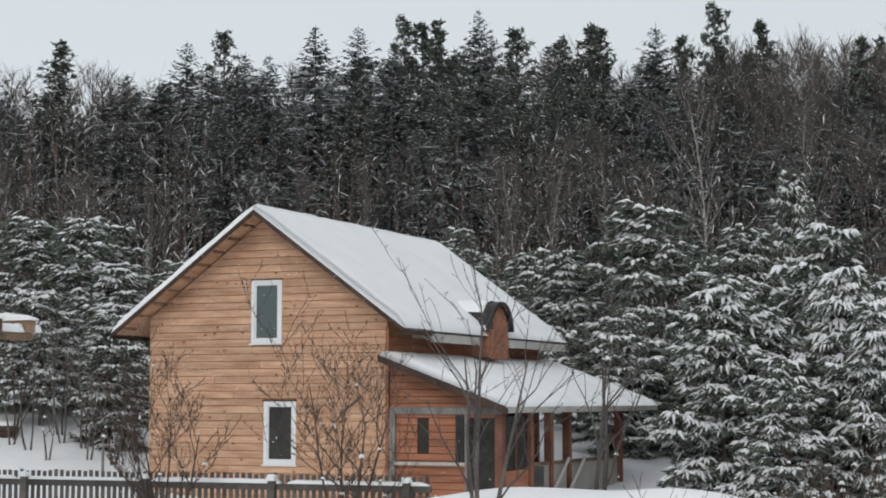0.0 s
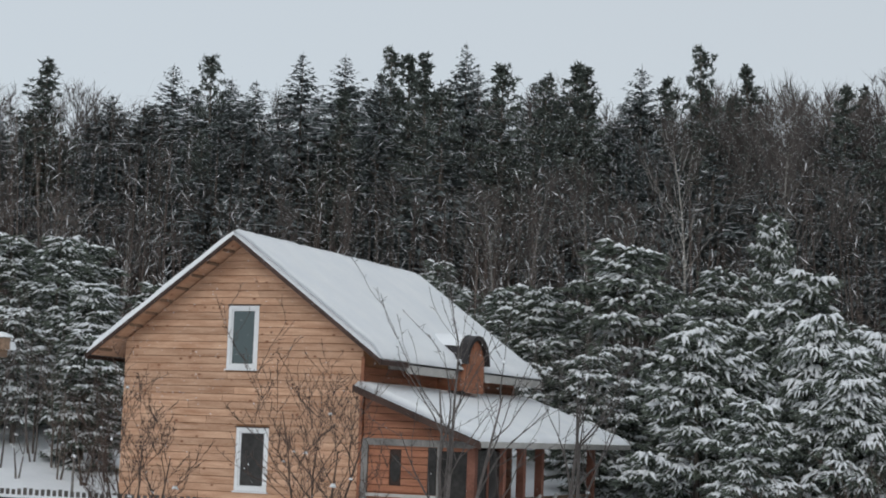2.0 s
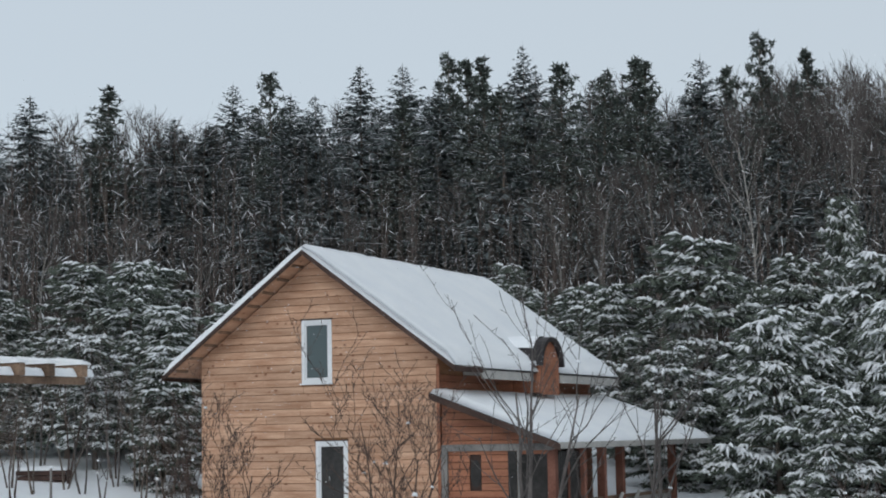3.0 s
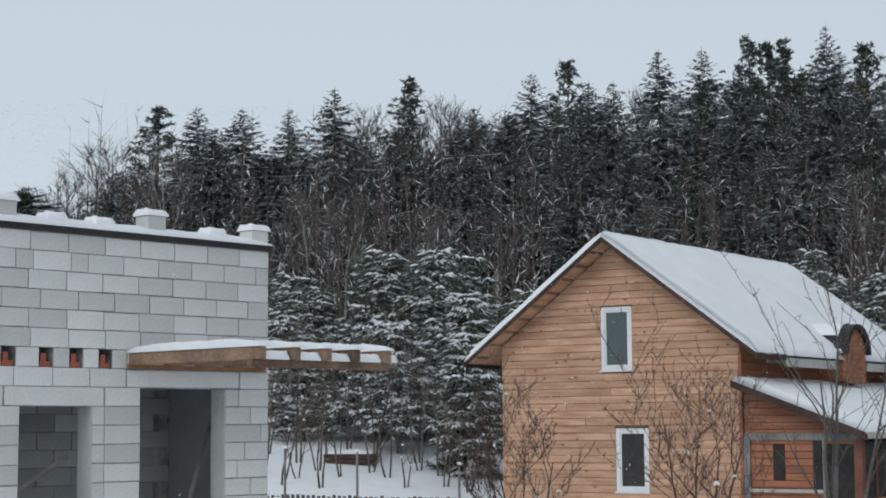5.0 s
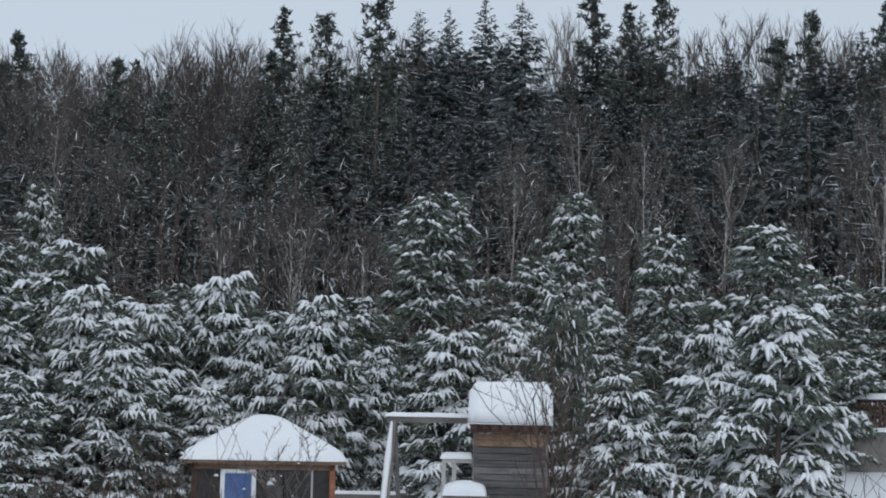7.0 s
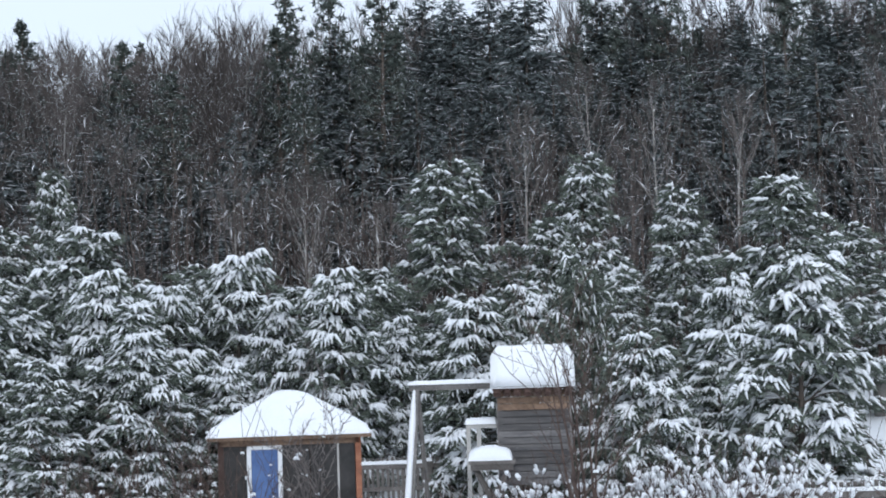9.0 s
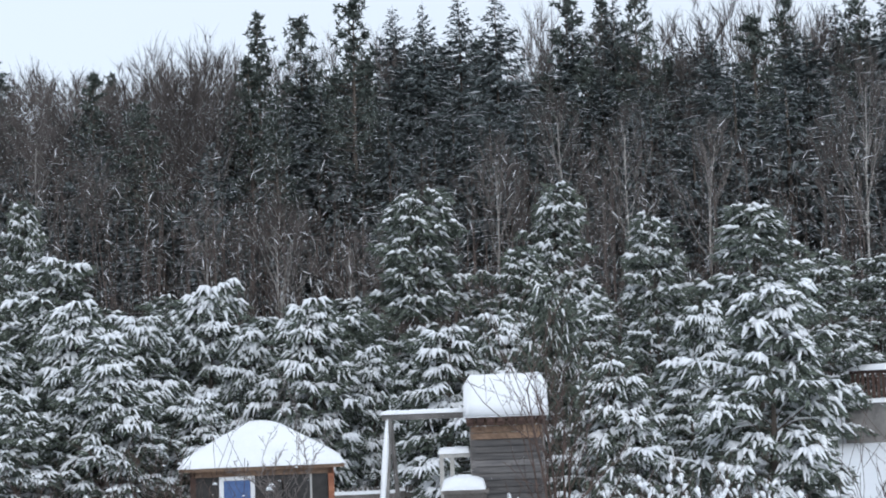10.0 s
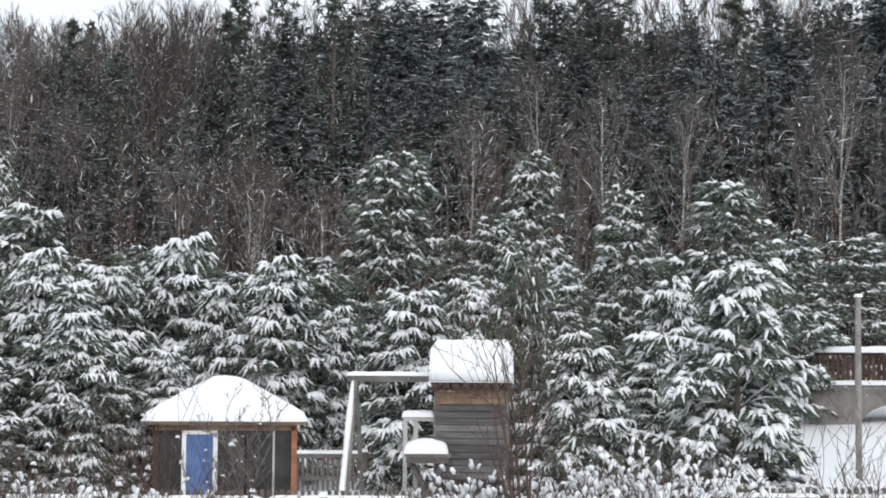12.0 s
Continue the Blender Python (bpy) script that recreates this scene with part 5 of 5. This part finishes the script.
# ---- summer house with a hipped roof ----
def build_summer_house():
    g = thing("summer_house", pose(12.25, 36.2, -0.45, 0, 0, -18.9), "small wooden summer house under a domed hip roof of snow", "shed")
    w, e = 1.42, 1.69
    zt = 2.06
    boxpart("floor", (-w - 0.1, -w - 0.1, -0.1), (w + 0.1, w + 0.1, 0.12), M_GREYWOOD, g)
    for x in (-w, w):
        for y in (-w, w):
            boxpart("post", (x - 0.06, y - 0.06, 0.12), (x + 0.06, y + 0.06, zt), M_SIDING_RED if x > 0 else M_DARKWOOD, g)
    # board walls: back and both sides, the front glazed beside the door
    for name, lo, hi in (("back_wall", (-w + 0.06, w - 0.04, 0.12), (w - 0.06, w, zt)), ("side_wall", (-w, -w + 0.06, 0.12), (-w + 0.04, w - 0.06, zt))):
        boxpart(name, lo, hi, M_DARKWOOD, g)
    for z in range(12):
        boxpart("board", (w - 0.02, -w + 0.06, 0.12 + 0.16 * z), (w + 0.02, w - 0.06, 0.27 + 0.16 * z), M_SIDING_RED, g)
    boxpart("header", (-w - 0.02, -w - 0.06, zt - 0.12), (w + 0.02, -w + 0.06, zt), M_JOIST, g)
    for x in (-0.84, -0.20):
        boxpart("jamb", (x - 0.045, -w - 0.05, 0.12), (x + 0.045, -w + 0.05, zt - 0.12), M_PVC, g, "white painted post")
    boxpart("head_rail", (-0.80, -w - 0.045, zt - 0.2), (-0.155, -w + 0.045, zt - 0.122), M_PVC, g)
    boxpart("jamb", (0.98, -w - 0.03, 0.12), (1.02, -w + 0.03, zt - 0.12), M_FASCIA, g)
    d = boxpart("door", (-0.79, -w - 0.02, 0.14), (-0.25, -w + 0.02, zt - 0.205), M_BLUE, g, "blue painted door")
    boxpart("panel", (-0.72, -w - 0.03, 0.25), (-0.32, -w - 0.0205, 0.85), M_BLUE, d)
    boxpart("panel", (-0.72, -w - 0.03, 0.98), (-0.32, -w - 0.0205, 1.65), M_BLUE, d)
    k = Acc()
    k.tube([(-0.30, -w - 0.022, 0.95), (-0.30, -w - 0.06, 0.95), (-0.36, -w - 0.06, 0.95)], [0.012, 0.012, 0.01], 6)
    part("handle", k, M_METAL, d)
    for x0, x1 in ((-w + 0.06, -0.89), (-0.155, 0.405), (0.435, 0.975), (1.03, w - 0.07)):
        boxpart("pane", (x0, -w - 0.006, 0.7), (x1, -w + 0.006, zt - 0.122), M_SHADEGLASS, g)
        boxpart("apron", (x0, -w - 0.02, 0.12), (x1, -w + 0.02, 0.698), M_DARKWOOD, g)
    # hip roof and its snow dome
    r = Acc()
    r.box((-e, -e, zt + 0.002), (e, e, zt + 0.07))
    part("eave", r, M_JOIST, g)
    roof = Acc()
    for a, b in (((-e, -e), (e, -e)), ((e, -e), (e, e)), ((e, e), (-e, e)), ((-e, e), (-e, -e))):
        roof.face((*a, zt + 0.071), (*b, zt + 0.071), (0, 0, zt + 0.85))
    roof.face((-e, -e, zt + 0.071), (-e, e, zt + 0.071), (e, e, zt + 0.071), (e, -e, zt + 0.071))
    part("roof", roof, M_METAL, g)
    sn = Acc()
    n = 28
    for i in range(n + 1):
        for j in range(n + 1):
            x, y = 2 * i / n - 1, 2 * j / n - 1
            c = max(abs(x), abs(y))
            z = zt + 0.075 + 0.96 * (1 - c) ** 0.95 + 0.12 * min(1, (1 - c) / 0.07) ** 0.5 + 0.015 * noise.noise(Vector((x * 3, y * 3, 2)))
            z -= 0.13 * max(0, 1 - c / 0.18)
            sn.v.append((x * (e + 0.03), y * (e + 0.03), z))
    for i in range(n):
        for j in range(n):
            k = i * (n + 1) + j
            sn.f.append((k, k + n + 1, k + n + 2, k + 1))
    skirt(sn, n + 1, n + 1, lambda x, y: zt + 0.072)
    part("roof_snow", sn, M_SNOW, g, "deep rounded snow on the hip roof", True)
    return g


build_summer_house()


# ---- play tower with a swing beam ----
def build_play_tower():
    t = thing("play_tower", pose(16.72, 33.35, -0.5, 0, 0, -26.9), "weathered wooden play tower with a snowy roof and a swing beam", "playground")
    w = 0.72
    for x in (-w, w):
        for y in (-0.6, 0.6):
            boxpart("post", (x - 0.05, y - 0.05, -0.2), (x + 0.05, y + 0.05, 3.1), M_GREYWOOD, t)
    for i in range(15):
        z = 1.02 + 0.14 * i
        for y in (-0.66, 0.64):
            boxpart("plank", (-w - 0.02, y, z), (w + 0.02, y + 0.022, z + 0.124), M_TOWER if i < 11 else M_JOIST, t)
        boxpart("plank", (w + 0.05, -0.62, z), (w + 0.072, 0.62, z + 0.124), M_TOWER, t)
    boxpart("deck", (-w, -0.6, 1.0), (w, 0.6, 1.06), M_GREYWOOD, t)
    for s in (-1, 1):
        a = Acc()
        y0, y1 = s * 0.86, 0.0
        a.prism([(y0, 3.04), (y1, 3.72), (y1, 3.66), (y0, 2.98)], 0, -0.84, 0.84)
        part("roof", a, M_DARKWOOD, t)
        sn = Acc()
        for i in range(13):
            for j in range(9):
                fx, fy = i / 12, j / 8
                edge = min(1, min(fx, 1 - fx) / 0.06, (1 - fy) / 0.1)
                sn.v.append((-0.88 + 1.76 * fx, s * 0.9 * fy, 3.73 - 0.7 * fy + 0.02 + 0.22 * math.sqrt(max(0, edge)) * (0.95 + 0.1 * noise.noise(Vector((fx * 5, fy * 5, s)))) - 0.04 * (1 - fy) ** 6))
        for i in range(12):
            for j in range(8):
                k = i * 9 + j
                q = (k, k + 9, k + 10, k + 1)
                sn.f.append(q if s > 0 else q[::-1])
        skirt(sn, 13, 9, lambda x, y: 3.73 - 0.79 * abs(y) - 0.005)
        part("roof_snow", sn, M_SNOW, t, "thick snow slab on the tower roof", True)
        for i in range(8):
            b = Acc()
            x = -0.74 + 0.21 * i
            b.tube([(x, s * 0.80, 2.98), (x, s * 0.94, 2.88)], [0.085, 0.085], 7, 0.7)
            part("roof_tile", b, M_DARKWOOD, t)
    # swing beam, its splayed legs and the snow on them
    boxpart("swing_beam", (-2.62, -0.05, 3.02), (-w - 0.055, 0.05, 3.14), M_GREYWOOD, t)
    part("beam_snow", snow_pad((-2.66, -0.08), (-w - 0.1, 0.08), 3.142, 0.09, 14, 2, 71), M_SNOW, t, "", True)
    for y in (-0.9, 0.9):
        a = Acc()
        a.tube([(-2.45, 0, 3.08), (-2.62 if y < 0 else -2.3, y, -0.2)], [0.05, 0.055], 5)
        leg = part("swing_leg", a, M_GREYWOOD, t)
        s = Acc()
        if y < 0:
            lump(s, [Vector((-2.46, 0, 3.1)).lerp(Vector((-2.66, y - 0.04, 0.15)), i / 7) + Vector((-0.045, 0, 0.03)) for i in range(8)], 0.07, random.Random(4), 6)
            part("leg_snow", s, M_SNOW, leg, "", True)
    # side landing and its pale posts
    boxpart("landing", (-1.42, -0.4, 2.2), (-w - 0.06, 0.3, 2.28), M_FASCIA, t)
    part("landing_snow", snow_pad((-1.45, -0.43), (-w - 0.06, 0.32), 2.282, 0.13, 6, 4, 72), M_SNOW, t, "", True)
    for x in (-1.38, -1.16):
        boxpart("landing_post", (x - 0.045, -0.38, 0.0), (x + 0.045, -0.29, 2.2), M_FASCIA, t, "pale peeled post")
    return t


build_play_tower()


def build_garden_table():
    t = thing("garden_table", pose(15.35, 32.6, -0.5, 0, 0, -26.9), "wooden garden table with crossed legs and a hump of snow", "table")
    boxpart("tabletop", (-0.45, -0.4, 1.5), (0.48, 0.4, 1.57), M_FENCE, t)
    boxpart("apron", (-0.42, -0.38, 1.38), (0.44, -0.34, 1.498), M_FENCE, t)
    part("table_snow", snow_pad((-0.47, -0.42), (0.42, 0.4), 1.572, 0.30, 8, 7, 73, dome=0.75), M_SNOW, t, "rounded hump of snow", True)
    for y in (-0.28, 0.28):
        for s in (-1, 1):
            a = Acc()
            a.tube([(-0.34 * s, y + 0.03 * s, 1.4), (0.42 * s, y + 0.03 * s, -0.1)], [0.05, 0.05], 4)
            part("leg", a, M_FENCE, t)
    return t


build_garden_table()


# ---- far things among the trees ----
def build_footbridge():
    b = thing("footbridge", pose(35.7, 45.7, 0, 0, 0, -39.4), "dark wooden footbridge with snow on its rails and arched side", "bridge")
    ln = 8.0
    side = Acc()
    outline = [(-0.6, 0.6), (-0.6, 2.42), (ln, 2.42), (ln, 0.6), (3.3, 0.6)] + [(2.1 + 1.2 * math.cos(t), 0.9 + 1.0 * math.sin(t)) for t in [math.pi * i / 10 for i in range(11)]] + [(0.9, 0.6)]
    side.prism(outline, 1, 0.0, 0.25)
    part("side_beam", side, M_GREYWOOD, b)
    boxpart("deck", (-0.6, 0.0, 2.43), (ln, 2.2, 2.52), M_GREYWOOD, b)
    part("deck_snow", snow_pad((-0.7, -0.06), (ln, 0.5), 2.522, 0.14, 20, 3, 81), M_SNOW, b, "", True)
    for y in (0.12,):
        boxpart("handrail", (-0.4, y - 0.05, 3.46), (ln, y + 0.05, 3.56), M_DARKWOOD, b)
        part("rail_snow", snow_pad((-0.45, y - 0.14), (ln, y + 0.3), 3.562, 0.2, 20, 2, 82), M_SNOW, b, "", True)
        for i in range(52):
            boxpart("baluster", (-0.35 + 0.16 * i, y - 0.02, 2.524), (-0.24 + 0.16 * i, y + 0.02, 3.458), M_DARKWOOD, b)
    return b


build_footbridge()
build_fence("board_fence", (37.2, 51.6), (44.5, 46.6), 4.75, "dark brown board fence topped with snow above the bridge", 97, height=1.6, mat=M_DARKWOOD, over=0.05)


def build_pole():
    p = thing("pole", pose(30.2, 37.35, 0), "bare weathered wooden pole standing in the snow", "pole")
    a = Acc()
    a.tube([(0, 0, -0.6), (0, 0, 2.4), (0.03, 0, 4.85)], [0.10, 0.09, 0.075], 8)
    part("shaft", a, M_GREYWOOD, p)
    part("snow_cap", snow_pad((-0.06, -0.09), (0.12, 0.09), 4.852, 0.08, 2, 2, 3), M_SNOW, p, "", True)


build_pole()


def build_far_shed():
    s = thing("shed", pose(27.6, 66.8, 2.4, 0, 0, -18), "small red-brown shed with a snowy roof among the pines", "shed")
    boxpart("wall", (-1.3, 0, -0.6), (1.3, 2.0, 1.25), M_SIDING_RED, s)
    boxpart("roof", (-1.6, -0.3, 1.255), (1.6, 2.3, 1.33), M_DARKWOOD, s)
    part("roof_snow", snow_pad((-1.65, -0.35), (1.65, 2.35), 1.332, 0.4, 8, 4, 5), M_SNOW, s, "", True)


build_far_shed()


def build_plank_stack(x, y, ln, seed):
    rng = random.Random(seed)
    g = ground_z(x, y)
    s = thing("plank_stack", pose(x, y, g, 0, 0, rng.uniform(-8, 8)), "stack of dark planks under a cap of snow", "planks")
    for i in range(3):
        for j in range(3):
            boxpart("plank", (-ln / 2 + rng.uniform(-0.1, 0.1), -0.5 + 0.34 * j, 0.1 + 0.14 * i - 0.3), (ln / 2, -0.2 + 0.34 * j, 0.22 + 0.14 * i - 0.3), M_DARKWOOD, s)
    part("snow_cap", snow_pad((-ln / 2 - 0.1, -0.55), (ln / 2 + 0.05, 0.55), 0.205, 0.13, 6, 4, seed, dome=0.5), M_SNOW, s, "", True)


build_plank_stack(-12.1, 47.2, 1.3, 5)


def build_wire_posts():
    for i, (x, hh) in enumerate(((-12.3, 1.35), (-10.5, 1.3), (-8.0, 1.2))):
        y = 41.5 + 0.05 * i
        p = thing("fence_post", pose(x, y, ground_z(x, y)), "thin pale fence post standing in the snow", "post", "thin garden posts")
        a = Acc()
        a.tube([(0, 0, -0.3), (0, 0, hh)], [0.035, 0.03], 6)
        part("shaft", a, M_GREYWOOD, p)
        part("snow_cap", snow_pad((-0.05, -0.05), (0.05, 0.05), hh + 0.001, 0.06, 1, 1, i), M_SNOW, p, "", True)


build_wire_posts()


# ---- falling snow ----
def build_snowfall():
    """Loose flakes in the air over the yard, and a far veil of them that stands in for haze."""
    rng = random.Random(9)
    a = Acc()
    for i in range(5200):
        b, r = radians(rng.uniform(-26, 45)), 9 + 46 * math.sqrt(rng.random())
        x, y = r * math.sin(b), r * math.cos(b)
        z = rng.uniform(0.4, 2.5 + 0.21 * r)
        s = rng.uniform(0.005, 0.012)
        c = Vector((x, y, z))
        p = [c + unit(rng.uniform(0, 6.28), rng.uniform(-1.5, 1.5)) * s * rng.uniform(0.7, 1.3) for _ in range(3)]
        a.face(p[0], p[1], p[2])
        a.face(p[0], p[2], c + Vector((0, 0, s)))
        a.face(p[1], p[0], c - Vector((0, 0, s)))
    # finer, denser flakes farther off, a haze veil added to lighten the dark wood
    for i in range(230000):
        b, r = radians(rng.uniform(-26, 45)), math.sqrt(rng.uniform(38 ** 2, 92 ** 2))
        c = Vector((r * math.sin(b), r * math.cos(b), rng.uniform(3.0, 2.5 + 0.185 * r)))
        s = rng.uniform(0.011, 0.021)
        u = unit(rng.uniform(0, 6.28), rng.uniform(-0.6, 0.6))
        v = u.cross(Vector((rng.uniform(-0.6, 0.6), rng.uniform(-0.6, 0.6), 1))).normalized()
        a.face(c + u * s, c - u * s * 0.5 + v * s, c - u * s * 0.5 - v * s)
    tagged(new("falling_snow", a.mesh("falling_snow", M_SNOW)), "loose white snowflakes falling, with a fine haze veil added before the wood", "snow", kind="stuff")


build_snowfall()
